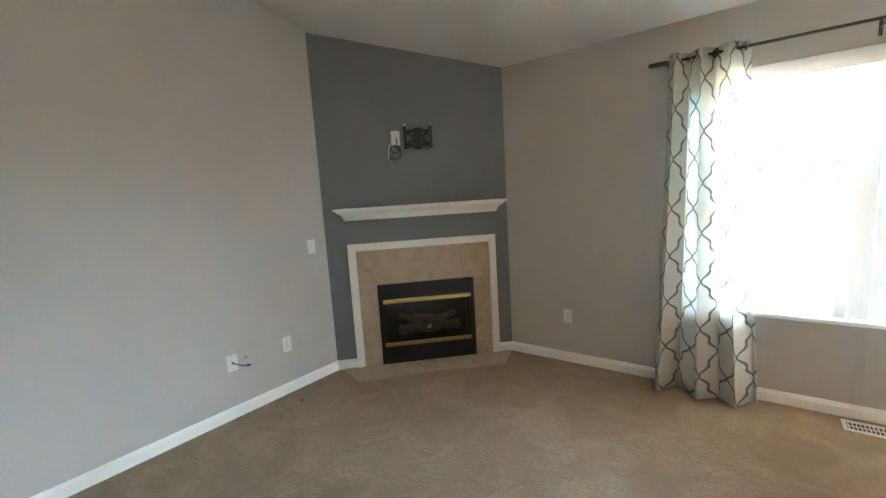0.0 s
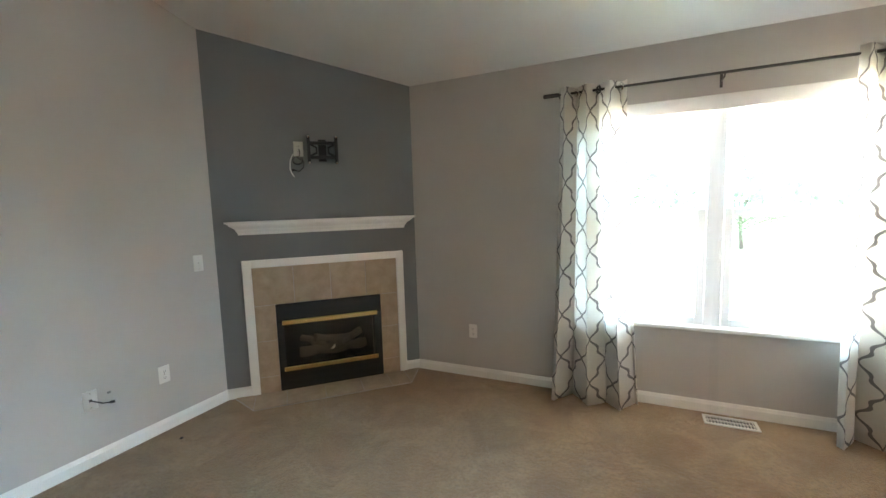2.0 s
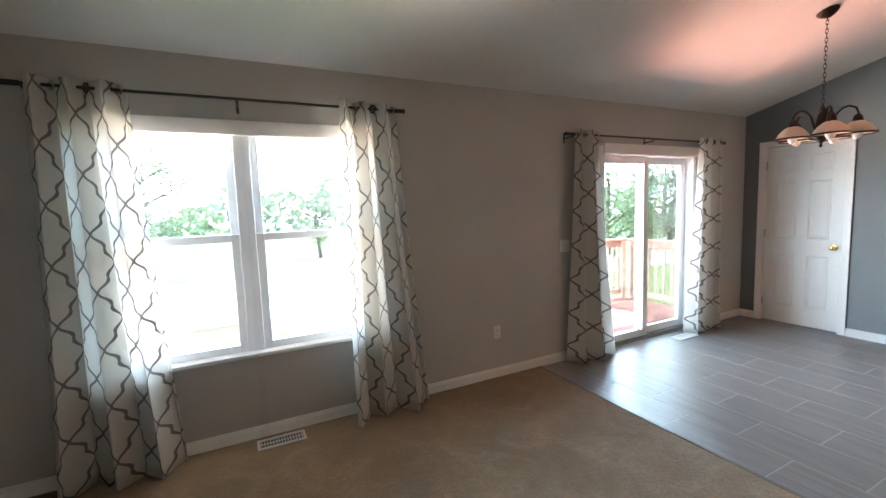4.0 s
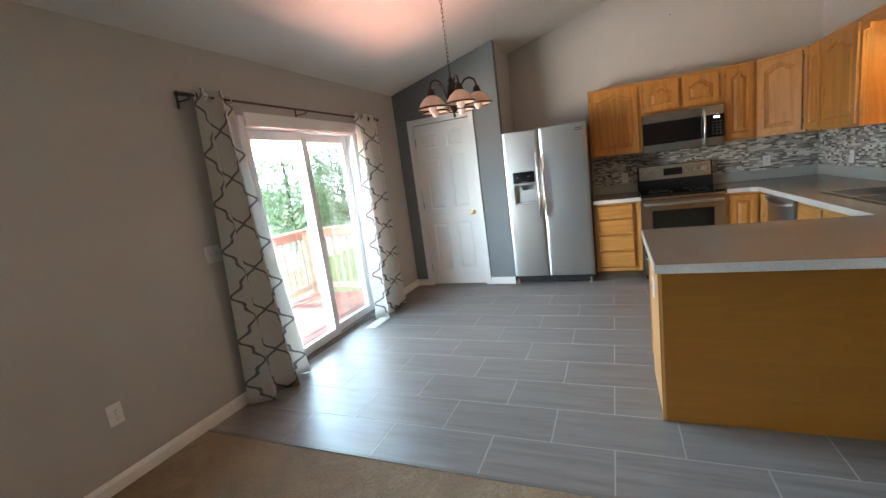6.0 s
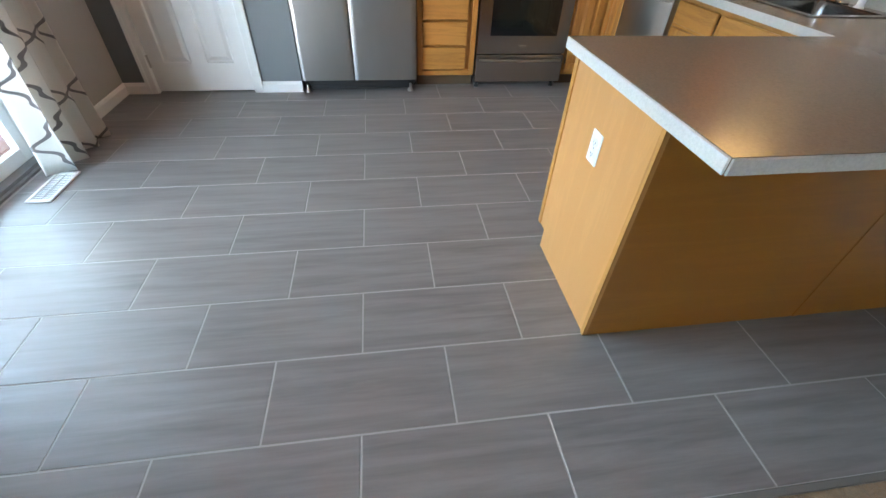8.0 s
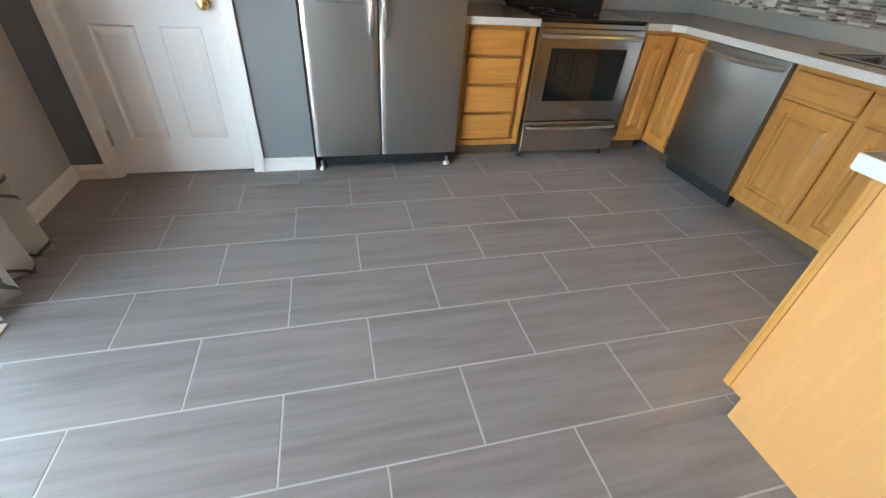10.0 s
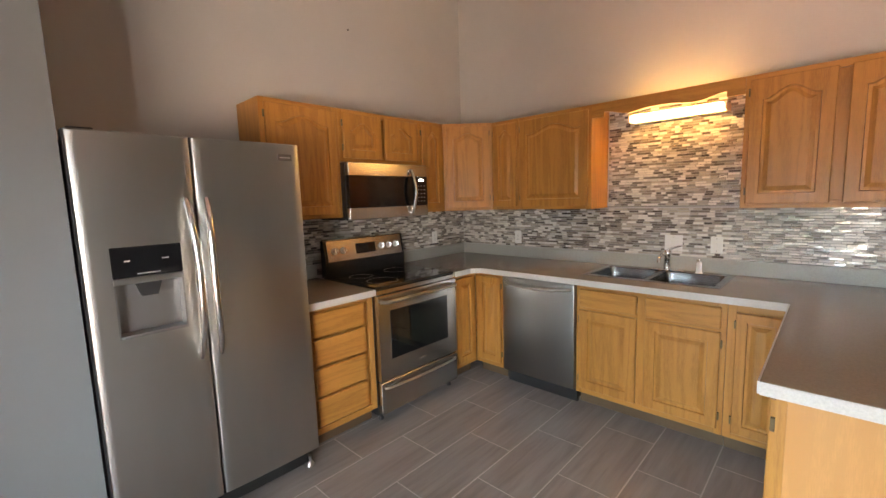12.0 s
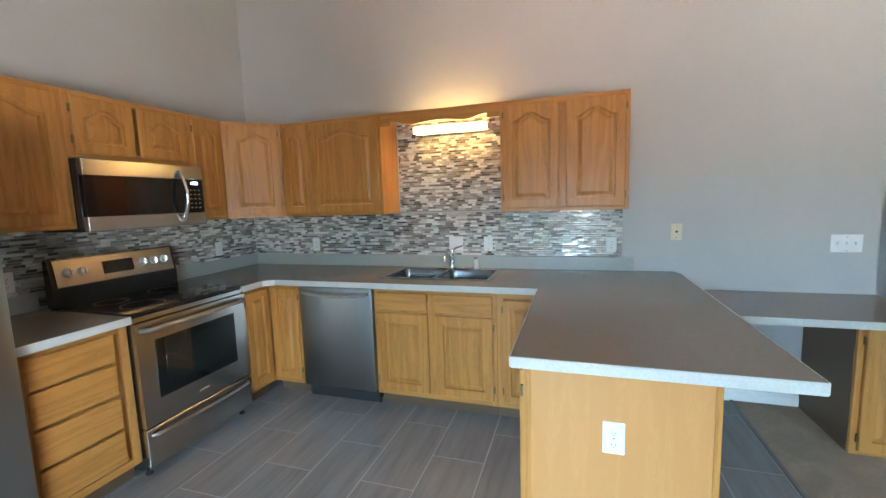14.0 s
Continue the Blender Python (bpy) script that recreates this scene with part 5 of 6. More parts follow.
part("kick_grille", boxes((0.06, FW - 0.06, -FD + 0.02, -FD + 0.05, 0.03, 0.092), *[(0.07, FW - 0.07, -FD + 0.012, -FD + 0.022, 0.036 + 0.011 * k, 0.042 + 0.011 * k) for k in range(5)]), RUBBER, fr, "black toe grille")
for x in (0.03, FW - 0.05):
    part("foot", lathe([(0.024, 0.0), (0.026, 0.006), (0.02, 0.02), (0.012, 0.03), (0.012, 0.06)], 16, None, pose(x, -FD + 0.03, 0.0)), steel("foot_steel", 2, (0.5, 0.5, 0.5), 0.3), fr, "grey roller foot", True)
part("hinge_cover", boxes((0.01, 0.09, -FD + 0.01, -FD + 0.12, fz - 0.012, fz + 0.008), bevel=0.004), RUBBER, fr)

# ---- range ----
RW, RD = 0.762, 0.64
rg = thing("electric_range", FACE_W(EAST - 0.085, 0.355, 0), "stainless electric range with a black glass hob and oven door", "range")
RF = -(EAST - 0.085 - 6.455)
part("side_body", boxes((0.003, RW - 0.003, RF + 0.03, 0, 0.03, 0.90), bevel=0.003), shader("range_black", (0.02, 0.02, 0.022), 0.4), rg, "black enamel body")
part("hob", boxes((0, RW, RF - 0.015, -0.02, 0.90, 0.922), bevel=0.006), BLACK_GLASS, rg, "black glass hob", True)
for x, y, r in ((0.20, RF + 0.16, 0.11), (0.56, RF + 0.16, 0.085), (0.20, RF + 0.42, 0.085), (0.56, RF + 0.42, 0.11)):
    part("burner_ring", lathe([(r - 0.002, 0.9223), (r + 0.001, 0.9226), (r + 0.001, 0.9223), (r - 0.002, 0.9222)], 36, None, pose(x, y, 0), False), shader("burner_print", (0.10, 0.10, 0.10), 0.3), rg, "grey burner ring")
RANGE_STEEL = steel("range_steel", 0, (0.47, 0.45, 0.42), 0.24)
part("front_strip", boxes((0.004, RW - 0.004, RF - 0.012, RF + 0.03, 0.868, 0.899), bevel=0.003), RANGE_STEEL, rg)
bm = bmesh.new()
wx0, wx1, wz0, wz1 = 0.10, 0.66, 0.42, 0.755
sash_rows = ((0.004, wx0, 0.285, 0.865), (wx1, RW - 0.004, 0.285, 0.865), (wx0, wx1, 0.285, wz0), (wx0, wx1, wz1, 0.865))
for a, b, c, d in sash_rows:
    box(bm, a, b, RF - 0.03, RF + 0.02, c, d)
bmesh.ops.remove_doubles(bm, verts=bm.verts, dist=1e-5)
od = part("oven_door", bm, RANGE_STEEL, rg)
part("oven_window", boxes((wx0, wx1, RF - 0.032, RF + 0.01, wz0, wz1), bevel=0.002), BLACK_GLASS, od, "black glass oven window")
part("oven_window_view", boxes((wx0 + 0.055, wx1 - 0.055, RF - 0.0335, RF - 0.0315, wz0 + 0.055, wz1 - 0.05)), OVEN_GLASS, od, "dark see-through glass")
part("oven_handle", tube([(0.03, RF - 0.03, 0.825), (0.045, RF - 0.065, 0.826)] + [(0.06 + 0.642 * k / 10, RF - 0.072 - 0.008 * math.sin(math.pi * k / 10), 0.826) for k in range(11)] + [(RW - 0.045, RF - 0.065, 0.826), (RW - 0.03, RF - 0.03, 0.825)], 0.0125, 12), STEEL, od, "steel bar handle", True)
part("badge", boxes((0.345, 0.415, RF - 0.0335, RF - 0.03, 0.335, 0.352), bevel=0.001), shader("range_badge", (0.7, 0.68, 0.64), 0.25, 0.9), od, "small plain badge")
dw_ = part("storage_drawer", boxes((0.004, RW - 0.004, RF - 0.03, RF + 0.02, 0.055, 0.272), bevel=0.004), RANGE_STEEL, rg)
part("drawer_handle", tube([(0.03, RF - 0.03, 0.235)] + [(0.05 + 0.662 * k / 10, RF - 0.05 - 0.018 * math.sin(math.pi * k / 10), 0.237) for k in range(11)] + [(RW - 0.03, RF - 0.03, 0.235)], 0.009, 10), STEEL, dw_, "steel pull", True)
for x in (0.03, RW - 0.05):
    part("foot", lathe([(0.018, 0.0), (0.018, 0.012), (0.012, 0.016), (0.012, 0.05)], 12, None, pose(x, RF + 0.03, 0)), RUBBER, rg)
# sloped back guard
out = [(0.0, 0.92), (0.0, 1.195), (-0.035, 1.20), (-0.065, 1.03), (-0.065, 0.92)]
bm = bmesh.new()
va = [bm.verts.new((0.0, y + 0.0, z)) for y, z in out]
vb = [bm.verts.new((RW, y + 0.0, z)) for y, z in out]
bm.faces.new(va); bm.faces.new(list(reversed(vb)))
for k in range(5):
    bm.faces.new((va[k], vb[k], vb[(k + 1) % 5], va[(k + 1) % 5]))
part("back_guard", bm, BLACK, rg, "black back guard")
tiltm = pose(0, -0.0655, 1.03, math.degrees(-math.atan2(0.03, 0.17)), 0, 0)
bg = part("control_panel", boxes((0.02, RW - 0.02, -0.006, 0.001, 0.005, 0.165), bevel=0.002), RANGE_STEEL, rg, "steel control panel", m=tiltm)
part("range_display", boxes((0.275, 0.465, -0.009, -0.005, 0.045, 0.125), bevel=0.002), BLACK_GLASS, bg, "black display")
for x in (0.085, 0.16, 0.525, 0.60, 0.675):
    k = part("knob", lathe([(0.001, 0.0), (0.026, 0.0), (0.026, 0.006), (0.02, 0.008), (0.018, 0.028), (0.001, 0.03)], 20, None, pose(x, -0.006, 0.085, 90)), STEEL, bg, "round steel knob", True)
    part("knob_grip", boxes((x - 0.004, x + 0.004, -0.042, -0.03, 0.067, 0.103), bevel=0.002), CHROME, k)

# ---- microwave ----
MW, MH = 0.760, 0.385
mw = thing("microwave", FACE_W(EAST - 0.003, 0.292, 1.352), "stainless and black over-the-range microwave", "microwave")
MF = -(EAST - 0.003 - 6.765)
part("case", boxes((0, MW, MF + 0.035, 0, 0, MH + 0.02), bevel=0.003), BLACK, mw, "black case")
part("door_top_band", boxes((0.0, MW, MF - 0.005, MF + 0.035, MH - 0.075, MH + 0.018), bevel=0.004), RANGE_STEEL, mw, "steel band")
part("door_bottom_band", boxes((0.0, MW, MF - 0.005, MF + 0.035, 0.0, 0.085), bevel=0.004), RANGE_STEEL, mw, "steel band")
md = part("door_glass", boxes((0.0, 0.60, MF - 0.003, MF + 0.035, 0.086, MH - 0.076), bevel=0.002), BLACK_GLASS, mw, "black glass door")
part("window_mesh", boxes((0.05, 0.50, MF - 0.0045, MF - 0.0028, 0.115, MH - 0.105)), shader("mesh_black", (0.012, 0.008, 0.008), 0.1), md, "dark window mesh")
part("keypad", boxes((0.602, MW, MF - 0.003, MF + 0.035, 0.086, MH - 0.076), bevel=0.002), BLACK_GLASS, mw, "black keypad")
part("clock", boxes((0.665, 0.715, MF - 0.0045, MF - 0.003, MH - 0.108, MH - 0.092)), CLOCK, mw, "lit clock")
rows = []
for r_ in range(5):
    for c_ in range(3):
        rows.append((0.65 + c_ * 0.033, 0.664 + c_ * 0.033, MF - 0.0042, MF - 0.003, 0.115 + r_ * 0.03, 0.121 + r_ * 0.03))
part("key_print", boxes(*rows), shader("key_grey", (0.25, 0.25, 0.25), 0.5), mw, "rows of small grey marks")
part("handle", tube([(0.575, MF, 0.03)] + [(0.575, MF - 0.02 - 0.045 * math.sin(math.pi * k / 10), 0.035 + (MH - 0.065) * k / 10) for k in range(11)] + [(0.575, MF, MH - 0.025)], 0.0125, 12), CHROME, mw, "bowed chrome handle", True)
part("under_vent", boxes(*[(0.06 + 0.04 * k, 0.085 + 0.04 * k, MF + 0.06, MF + 0.16, -0.003, 0.002) for k in range(16)]), RUBBER, mw, "dark vent slots")

# ---- dishwasher ----
dish = thing("dishwasher", FACE_N(6.172, SOUTH + 0.05, 0), "stainless dishwasher with a bar handle and black kick plate", "dishwasher")
DF = -(-0.683 - SOUTH - 0.05)
part("tub", boxes((0.004, 0.594, DF + 0.05, 0, 0.03, 0.868)), RUBBER, dish, "black tub")
bm = bmesh.new()
box(bm, 0.002, 0.596, DF - 0.012, DF + 0.05, 0.115, 0.868, 0.006, 2)
dd = part("door_panel", bm, steel("dishwasher_steel", 2, (0.30, 0.30, 0.295), 0.31), dish, "", True)
part("handle", tube([(0.03, DF - 0.012, 0.83)] + [(0.05 + 0.5 * k / 12, DF - 0.04 - 0.018 * math.sin(math.pi * k / 12), 0.83 - 0.012 * math.sin(math.pi * k / 12)) for k in range(13)] + [(0.57, DF - 0.012, 0.83)], 0.0135, 12), STEEL, dd, "bowed steel handle", True)
part("kick_plate", boxes((0.004, 0.594, DF + 0.06, DF + 0.08, 0.002, 0.112)), RUBBER, dish, "black kick plate")


# ---- outside: ground, deck, trees ----
def ground_mat():
    mat = shader("lawn", (0.10, 0.17, 0.045), 0.95)
    n = Nodes(mat)
    v = n.coords()
    n.base(n.ramp(n.noise(v, 0.6, 6, 0.65), (0.35, (0.075, 0.14, 0.03)), (0.6, (0.13, 0.21, 0.055)), (0.8, (0.24, 0.25, 0.11))))
    n.bump(n.noise(v, 30, 3), 0.8, 0.05)
    return mat


def wood_paint(name, c):
    mat = shader(name, c, 0.85, 0.0, Specular_IOR_Level=0.1)
    n = Nodes(mat)
    v = n.coords((3, 3, 3))
    n.base(n.ramp(n.noise(v, 3, 5, 0.7), (0.3, tone(c, 0.7)), (0.55, c), (0.75, tone(c, 1.2))))
    n.bump(n.noise(n.coords((2, 40, 40)), 1, 3), 0.3, 0.004)
    return mat


def drive_mat():
    mat = shader("pale_concrete", (0.50, 0.48, 0.44), 0.9)
    n = Nodes(mat)
    v = n.coords()
    n.base(n.ramp(n.noise(v, 0.8, 6, 0.6), (0.3, (0.42, 0.40, 0.36)), (0.7, (0.56, 0.54, 0.50))))
    return mat


def leaf_mat(name, c):
    mat = shader(name, c, 0.6)
    n = Nodes(mat)
    rnd = n.add("ShaderNodeNewGeometry").outputs["Random Per Island"]
    col = n.ramp(rnd, (0.0, tone(c, 0.55)), (0.5, c), (1.0, tone(c, 1.5)))
    n.base(col)
    tr = n.add("ShaderNodeBsdfTranslucent", Color=col)
    mix = n.add("ShaderNodeMixShader", i0=0.35, i1=n.b.outputs[0], i2=tr.outputs[0])
    n.t.links.new(mix.outputs[0], n.t.nodes["Material Output"].inputs["Surface"])
    return mat


GROUND_Z = -0.75
bm = bmesh.new()
bmesh.ops.create_grid(bm, x_segments=40, y_segments=40, size=400, matrix=Matrix.Translation((0, 0, GROUND_Z)))
structure("ground", bm, ground_mat(), "mown lawn round the house")
structure("road", boxes((-60, 60, 9.5, 16.0, GROUND_Z - 0.1, GROUND_Z + 0.03)), drive_mat(), "pale concrete drive across the yard")
structure("house_footing", boxes((WEST - WT, EAST + WT, BACK - WT, NORTH + WT - 0.01, GROUND_Z, -0.1)), paint("footing", (0.3, 0.3, 0.29), 0.9), "concrete footing of the house")

DECK_RED = wood_paint("red_deck_stain", (0.37, 0.185, 0.155))
RAIL_RED = wood_paint("red_rail_stain", (0.50, 0.24, 0.17))
# Posts and balusters: same timber made paler, with sunlight in the colour.
RAIL_SUNLIT = wood_paint("sunlit_baluster_stain", (0.58, 0.43, 0.33))
DX0, DX1, DY0, DY1, DKZ = 2.7, 6.62, NORTH + WT + 0.01, 5.08, -0.12
deck = thing("deck", pose(0, 0, 0), "red-stained timber deck outside the sliding door", "deck")
nb = 14
bw = (DY1 - DY0) / nb
for k in range(nb):
    part("deck_board", boxes((DX0, DX1, DY0 + k * bw + 0.003, DY0 + (k + 1) * bw - 0.003, DKZ - 0.035, DKZ), bevel=0.003), DECK_RED, deck)
part("joist_frame", boxes((DX0, DX1, DY1 - 0.04, DY1, DKZ - 0.25, DKZ - 0.036), (DX1 - 0.04, DX1, DY0, DY1 - 0.04, DKZ - 0.25, DKZ - 0.036), (DX0, DX0 + 0.04, DY0, DY1 - 0.04, DKZ - 0.25, DKZ - 0.036)), DECK_RED, deck)
for x in (DX0 + 0.1, 4.6, DX1 - 0.1):
    part("deck_leg", boxes((x - 0.05, x + 0.05, DY1 - 0.15, DY1 - 0.05, GROUND_Z, DKZ - 0.036)), DECK_RED, deck)


def railing(name, a, b, label):
    """A timber railing from a to b on the deck."""
    a, b = Vector((*a, DKZ)), Vector((*b, DKZ))
    ln = (b - a).length
    t = thing(name, Matrix.Translation(a) @ Matrix.Rotation(math.atan2(b.y - a.y, b.x - a.x), 4, "Z"), label, "railing", "deck railings")
    part("hand_rail", boxes((-0.03, ln + 0.03, -0.07, 0.07, 0.96, 1.0), bevel=0.006), RAIL_RED, t)
    part("top_board", boxes((0, ln, -0.02, 0.02, 0.86, 0.959), bevel=0.003), RAIL_RED, t)
    part("bottom_board", boxes((0, ln, -0.02, 0.02, 0.07, 0.15), bevel=0.003), RAIL_SUNLIT, t)
    np_ = max(1, round(ln / 1.6))
    for k in range(np_ + 1):
        x = ln * k / np_
        part("post", boxes((x - 0.045, x + 0.045, -0.045, 0.045, 0.0, 0.955), bevel=0.004), RAIL_SUNLIT, t)
    n = round(ln / 0.125)
    for k in range(n):
        x = ln * (k + 0.5) / n
        part("baluster", boxes((x - 0.018, x + 0.018, 0.021, 0.057, 0.05, 0.93), bevel=0.002), RAIL_SUNLIT, t)
    return t


railing("deck_railing", (DX0 + 0.1, DY1 - 0.07), (DX1 - 0.1, DY1 - 0.07), "red-stained deck railing, square balusters coloured pale as if sunlit")
railing("deck_railing", (DX1 - 0.07, DY1 - 0.2), (DX1 - 0.07, DY0 + 0.05), "red-stained deck railing at the side of the deck")

BARK = wood_paint("bark", (0.10, 0.075, 0.055))


def tree(x, y, h, r, seed, leaf, label, n=5200, low=0.25):
    rn = random.Random(seed)
    t = thing("tree", pose(x, y, GROUND_Z), label, "tree", "garden trees")
    bm = tube([(0, 0, 0), (rn.uniform(-0.1, 0.1), 0.05, h * 0.3), (rn.uniform(-0.2, 0.2), rn.uniform(-0.2, 0.2), h * 0.62), (0, 0, h * 0.9)], [h * 0.035, h * 0.028, h * 0.018, 0.02], 9)
    tips = []
    for k in range(11):
        z0 = h * rn.uniform(low, 0.7)
        an = rn.uniform(0, 6.28)
        rr = r * rn.uniform(0.55, 0.95)
        tip = (rr * math.cos(an), rr * math.sin(an), z0 + h * rn.uniform(0.08, 0.28))
        tube([(0, 0, z0), (tip[0] * 0.5, tip[1] * 0.5, (z0 + tip[2]) / 2 + 0.1), tip], [h * 0.014, h * 0.009, 0.012], 6, bm)
        tips.append(tip)
    part("trunk", bm, BARK, t)
    clumps = [(Vector(p), r * rn.uniform(0.28, 0.45)) for p in tips]
    for k in range(16):
        an, q = rn.uniform(0, 6.28), math.sqrt(rn.random())
        z = h * rn.uniform(low + 0.05, 0.98)
        wide = r * (1 - abs(z / h - 0.5) * 1.1)
        clumps.append((Vector((wide * q * math.cos(an), wide * q * math.sin(an), z)), r * rn.uniform(0.22, 0.42)))
    verts, faces = [], []
    for k in range(n):
        c, cr = rn.choice(clumps)
        d = Vector((rn.gauss(0, 1), rn.gauss(0, 1), rn.gauss(0, 0.8))).normalized() * cr * (rn.random() ** 0.4)
        p = c + d
        s = h * rn.uniform(0.009, 0.018)
        q = Euler((rn.uniform(0, 6), rn.uniform(0, 6), rn.uniform(0, 6))).to_matrix()
        i = len(verts)
        for a, b, e in ((0, -1, 0), (0.55, 0, 0.12), (0, 1.2, 0), (-0.55, 0, 0.12)):
            verts.append(p + q @ Vector((a * s, b * s, e * s)))
        faces.append((i, i + 1, i + 2, i + 3))
    me = bpy.data.meshes.new("crown")
    me.from_pydata(verts, [], faces)
    me.materials.append(leaf)
    ob = new("crown", me)
    ob.parent = t
    return t


LEAF_A, LEAF_B = leaf_mat("leaf_bright", (0.17, 0.23, 0.12)), leaf_mat("leaf_deep", (0.13, 0.18, 0.10))
tree(14.7, 12.6, 4.0, 2.3, 1, LEAF_A, "broad leafy garden tree in full leaf beyond the deck", 11000, 0.06)
tree(19.0, 12.8, 4.4, 2.5, 2, LEAF_B, "darker leafy garden tree beyond the deck", 9000, 0.06)
tree(24.5, 17.0, 4.8, 3.0, 3, LEAF_A, "tall leafy tree at the edge of the yard", 6000)
tree(24.0, 13.0, 4.6, 2.8, 9, LEAF_B, "tall leafy tree at the edge of the yard", 5000)
tree(4.4, 21.0, 2.9, 1.7, 4, LEAF_B, "small rounded garden tree across the drive", 5000)
tree(-3.5, 25.0, 5.5, 3.2, 5, LEAF_A, "leafy tree across the drive", 5000)
tree(-9.0, 22.0, 5.0, 3.0, 6, LEAF_B, "leafy tree across the drive", 5000)

# a far belt of woods, its upper edge broken
rn = random.Random(12)
verts, faces = [], []
for k in range(9000):
    x = rn.uniform(-60, 75)
    y = rn.uniform(46, 56)
    top = 4.2 + 1.2 * math.sin(x * 0.21) + 1.1 * math.sin(x * 0.57 + 1) + 0.6 * math.sin(x * 1.3)
    z = GROUND_Z + top * rn.random() ** 0.7
    s = rn.uniform(0.25, 0.6)
    q = Euler((rn.uniform(0, 6), rn.uniform(0, 6), rn.uniform(0, 6))).to_matrix()
    i = len(verts)
    for a, b in ((0, -1), (0.6, 0), (0, 1), (-0.6, 0)):
        verts.append(Vector((x, y, z)) + q @ Vector((a * s, b * s, 0)))
    faces.append((i, i + 1, i + 2, i + 3))
me = bpy.data.meshes.new("far_woods")
me.from_pydata(verts, [], faces)
me.materials.append(LEAF_B)
tagged(new("far_woods", me), "distant belt of green woods", "woods", "", "stuff")


# ---- mosaic backsplash ----
def mosaic_mat(name, per_object):
    mat = shader(name, (0.5, 0.5, 0.5), 0.18)
    n = Nodes(mat)
    r = n.add("ShaderNodeObjectInfo").outputs["Random"] if per_object else n.add("ShaderNodeNewGeometry").outputs["Random Per Island"]
    ramp = n.add("ShaderNodeValToRGB", Fac=r)
    ramp.color_ramp.interpolation = "CONSTANT"
    e = ramp.color_ramp.elements
    stops = [(0.0, (0.68, 0.645, 0.58)), (0.24, (0.41, 0.37, 0.315)), (0.44, (0.27, 0.232, 0.195)), (0.62, (0.12, 0.098, 0.083)), (0.74, (0.53, 0.495, 0.45)), (0.90, (0.22, 0.183, 0.15))]
    while len(e) < len(stops):
        e.new(0.5)
    for q, (p, c) in zip(e, stops):
        q.position, q.color = p, (*c, 1)
    n.base(ramp.outputs[0])
    n.rough(n.math("ADD", n.math("MULTIPLY", n.math("FRACT", n.math("MULTIPLY", r, 17.0)), 0.28), 0.10))
    n.put(n.b, "Metallic", n.math("MULTIPLY", n.math("GREATER_THAN", n.math("FRACT", n.math("MULTIPLY", r, 7.0)), 0.72), 0.6))
    return mat


MOSAIC, MOSAIC_ONE = mosaic_mat("mosaic_mixed", False), mosaic_mat("mosaic_piece", True)
PITCH, GAP, TH = 0.0165, 0.0022, 0.006


def mosaic_cells(a0, a1, z0, z1, seed):
    rn = random.Random(seed)
    z = z0
    while z < z1 - 0.006:
        h = min(PITCH, z1 - z)
        a = a0 - rn.uniform(0, 0.05)
        while a < a1:
            ln = rn.choice((0.032, 0.05, 0.05, 0.068))
            lo_, hi_ = max(a, a0), min(a + ln, a1)
            if hi_ - lo_ > 0.006:
                yield lo_ + GAP / 2, hi_ - GAP / 2, z + GAP / 2, z + h - GAP / 2, rn.uniform(0, 0.0012)
            a += ln
        z += PITCH


def cell_box(verts, faces, to, a, b, c, d, th):
    i = len(verts)
    e = 0.0009
    for x, y, z in ((a, 0, c), (b, 0, c), (b, 0, d), (a, 0, d), (a + e, th, c + e), (b - e, th, c + e), (b - e, th, d - e), (a + e, th, d - e)):
        verts.append(to(x, y, z))
    faces += [(i + 4, i + 5, i + 6, i + 7), (i, i + 1, i + 5, i + 4), (i + 1, i + 2, i + 6, i + 5), (i + 2, i + 3, i + 7, i + 6), (i + 3, i, i + 4, i + 7)]


BSZ = COUNTER + 0.101
mos = thing("mosaic_backsplash", pose(0, SOUTH, 0), "grey, white and brown glass mosaic tiles behind the sink", "backsplash")
part("bed", boxes((3.895, EAST - 0.003, 0.002, 0.008, BSZ, UB - 0.002), (4.728, 5.637, 0.002, 0.008, UB - 0.001, 2.10)), GROUT, mos)
mos_e = thing("mosaic_backsplash", pose(EAST, 0, 0), "grey, white and brown glass mosaic tiles behind the range", "backsplash")
part("bed", boxes((-0.008, -0.002, SOUTH + 0.015, 0.84, BSZ, UB - 0.002), (-0.008, -0.002, -0.413, 0.357, 0.93, BSZ)), GROUT, mos_e)
part("edge_bar", boxes((4.73, 5.635, 0.008, 0.017, UB + 0.002, UB + 0.008)), shader("edge_bar_metal", (0.2, 0.19, 0.18), 0.3, 0.8), mos, "thin dark metal strip")
part("edge_bar", boxes((5.632, 5.638, 0.008, 0.017, UB + 0.008, 2.05)), shader("edge_bar_pale", (0.6, 0.58, 0.55), 0.3, 0.8), mos, "thin pale metal strip")
verts, faces, singles = [], [], []
for a0, a1, z0, z1, sd in ((3.898, 7.155, BSZ + 0.002, UB - 0.004, 1), (4.73, 5.632, UB + 0.01, 2.09, 2)):
    for a, b, c, d, lift in mosaic_cells(a0, a1, z0, z1, sd):
        if sd == 1 and a > 4.0 and b < 4.72 and len(singles) < 300:
            singles.append((a, b, c, d, lift))
        else:
            cell_box(verts, faces, lambda x, y, z: (x, 0.008 + y, z), a, b, c, d, TH + lift)
me = bpy.data.meshes.new("mosaic_field")
me.from_pydata(verts, [], faces)
me.materials.append(MOSAIC)
ob = tagged(new("mosaic_field", me), "small mixed mosaic pieces", "", "", "stuff")
ob.parent = mos
verts, faces = [], []
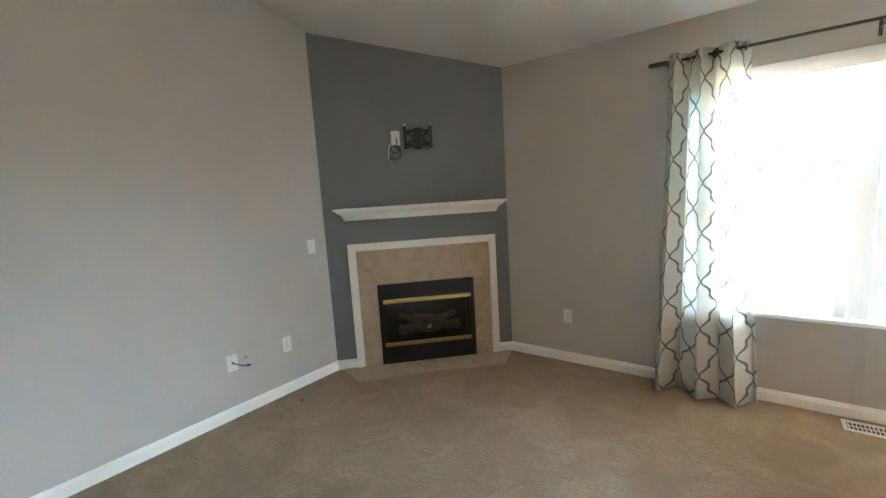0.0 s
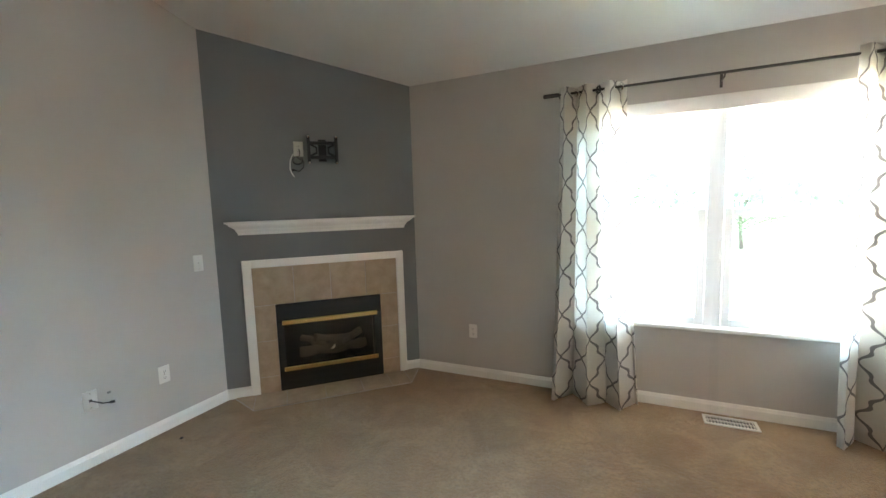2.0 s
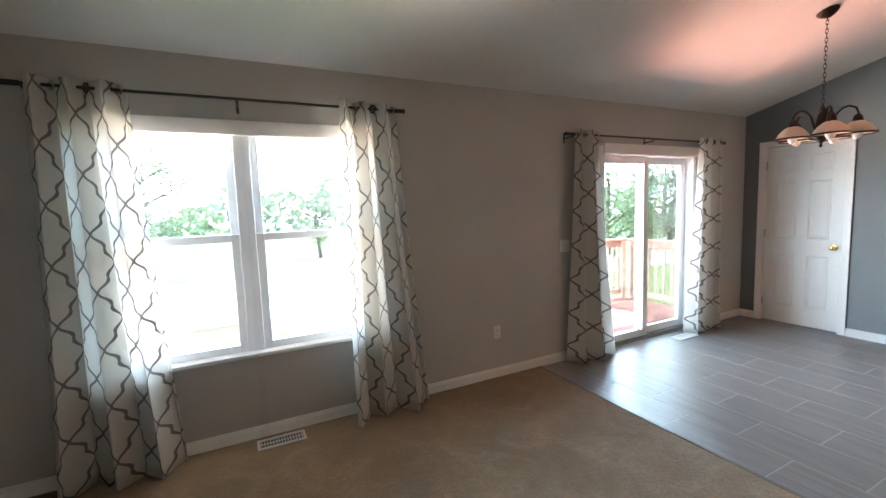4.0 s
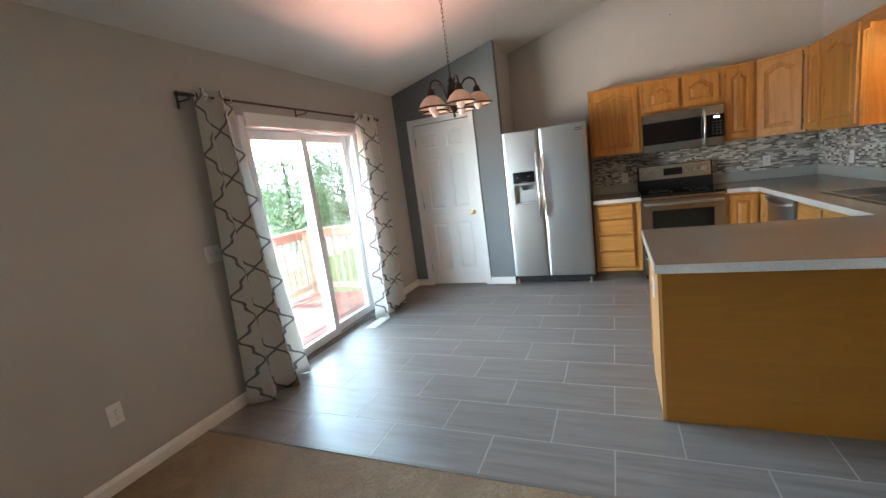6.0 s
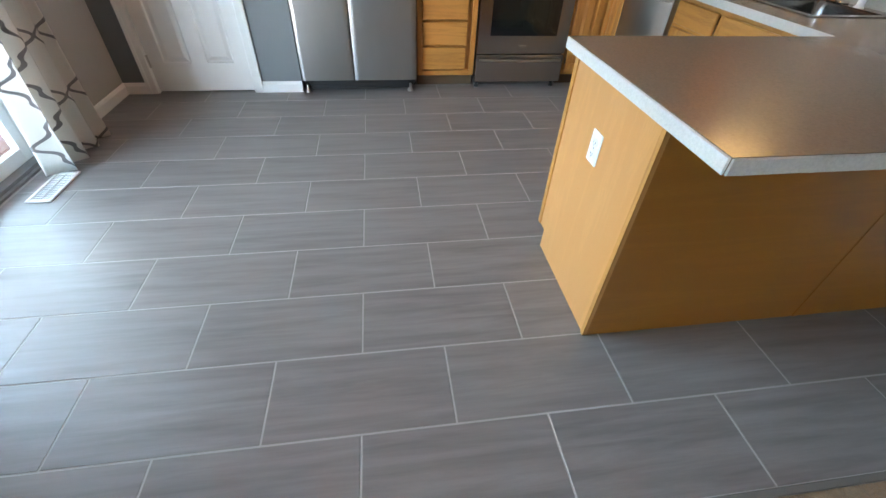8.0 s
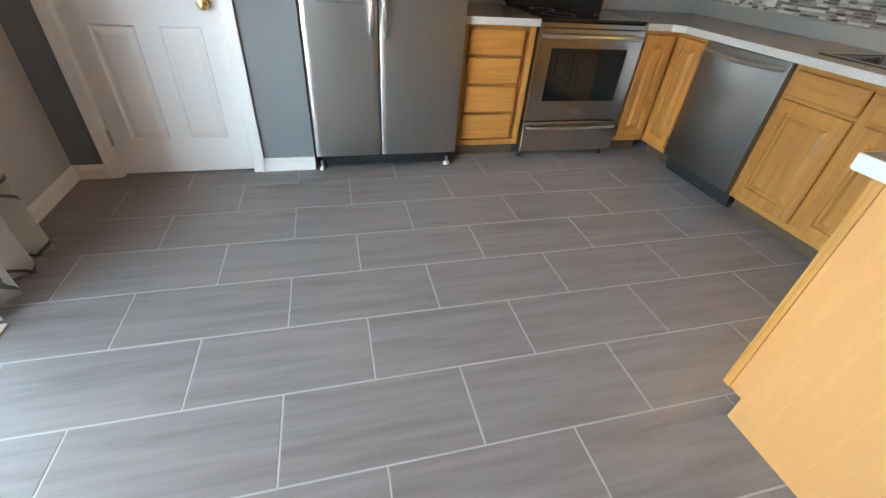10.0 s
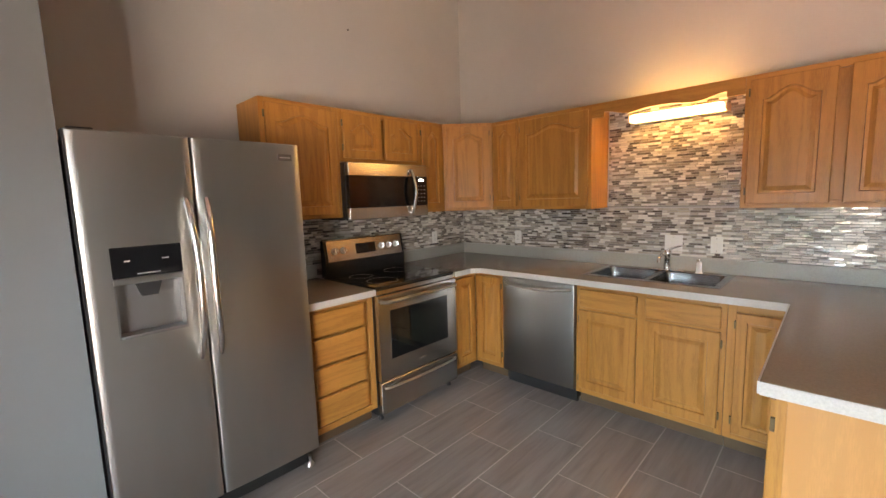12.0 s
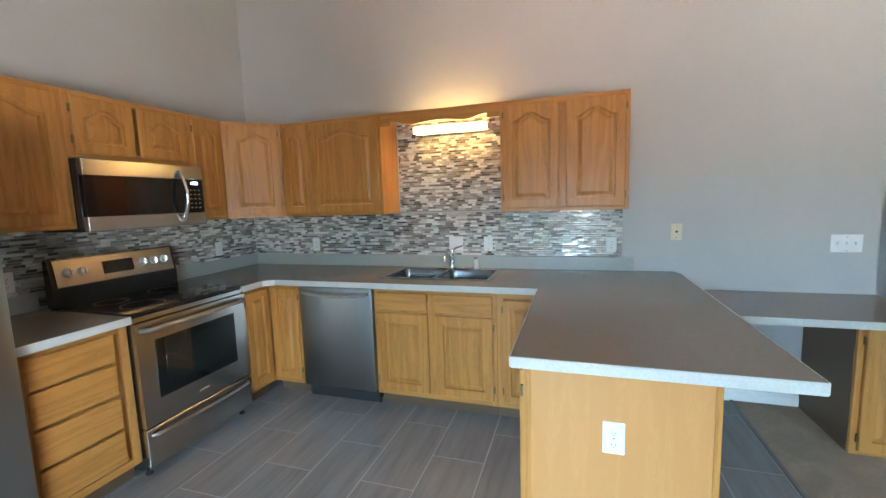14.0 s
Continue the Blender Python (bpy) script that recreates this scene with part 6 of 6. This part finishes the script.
for a0, a1, z0, z1, sd in ((SOUTH + 0.016, 0.838, BSZ + 0.002, UB - 0.004, 3), (-0.41, 0.355, 0.93, BSZ + 0.001, 4)):
    for a, b, c, d, lift in mosaic_cells(a0, a1, z0, z1, sd):
        cell_box(verts, faces, lambda x, y, z: (-0.008 - y, x, z), a, b, c, d, TH + lift)
me = bpy.data.meshes.new("mosaic_field")
me.from_pydata(verts, [], faces)
me.materials.append(MOSAIC)
ob = tagged(new("mosaic_field", me), "small mixed mosaic pieces", "", "", "stuff")
ob.parent = mos_e
shared = {}
for a, b, c, d, lift in singles:
    key = (round(b - a, 3), round(d - c, 3))
    if key not in shared:
        v_, f_ = [], []
        cell_box(v_, f_, lambda x, y, z: (x, y, z), 0, b - a, 0, d - c, TH)
        shared[key] = bpy.data.meshes.new("mosaic_tile")
        shared[key].from_pydata(v_, [], f_)
        shared[key].materials.append(MOSAIC_ONE)
    ob = new("mosaic_tile", shared[key])
    ob.parent = mos
    ob.matrix_basis = pose(a, 0.008 + lift, c)

# ---- floor tiles ----
TW, TL = 0.3035, 0.61
JX, JY = 4.094, 1.588
shared = {}


def floor_tile(x0, x1, y0, y1):
    g = 0.0028
    w, l = round(x1 - x0 - 2 * g, 4), round(y1 - y0 - 2 * g, 4)
    if w < 0.01 or l < 0.01:
        return
    if (w, l) not in shared:
        bm = bmesh.new()
        e = 0.0012
        lo_ = [bm.verts.new((x, y, -0.006)) for x, y in ((0, 0), (w, 0), (w, l), (0, l))]
        md_ = [bm.verts.new((x, y, -0.0012)) for x, y in ((0, 0), (w, 0), (w, l), (0, l))]
        hi_ = [bm.verts.new((x, y, 0.0)) for x, y in ((e, e), (w - e, e), (w - e, l - e), (e, l - e))]
        bridge(bm, lo_, md_)
        bridge(bm, md_, hi_)
        bm.faces.new(hi_)
        shared[(w, l)] = mesh_of("tile", bm, TILE)
    ob = new("tile", shared[(w, l)])
    ob.parent = floor_tiles
    ob.matrix_basis = pose(x0 + g, y0 + g, 0)


for r_ in range(-4, 12):
    x0, x1 = max(JX + r_ * TW, CARPET_X + 0.012), min(JX + (r_ + 1) * TW, EAST)
    if x1 - x0 < 0.02:
        continue
    start = JY + (0 if r_ % 2 == 0 else TL / 2)
    k = -6
    while start + k * TL < NORTH:
        y0, y1 = max(start + k * TL, SOUTH), min(start + (k + 1) * TL, NORTH - 0.014)
        if y1 > y0 + 0.02:
            floor_tile(x0, x1, y0, y1)
        k += 1


# ---- glowing sheet for hazy bright sky over the horizon, added to light the rooms ----
verts, faces = [], []
for k in range(25):
    an = radians(-100 + 200 * k / 24)
    for z in (-2.0, 8.0, 22.0, 40.0):
        verts.append((4 + 75 * math.sin(an), 75 * math.cos(an), z))
for k in range(24):
    for j in range(3):
        faces.append((4 * k + j, 4 * k + j + 1, 4 * k + j + 5, 4 * k + j + 4))
me = bpy.data.meshes.new("backdrop_sky")
me.from_pydata(verts, [], faces)
me.materials.append(emitter("hazy_sky_glow", (0.47, 0.75, 1.0), 9.0))
tagged(new("backdrop_sky", me), "glowing sheet for the pale hazy sky, added to light the rooms", "sky", "", "structure")
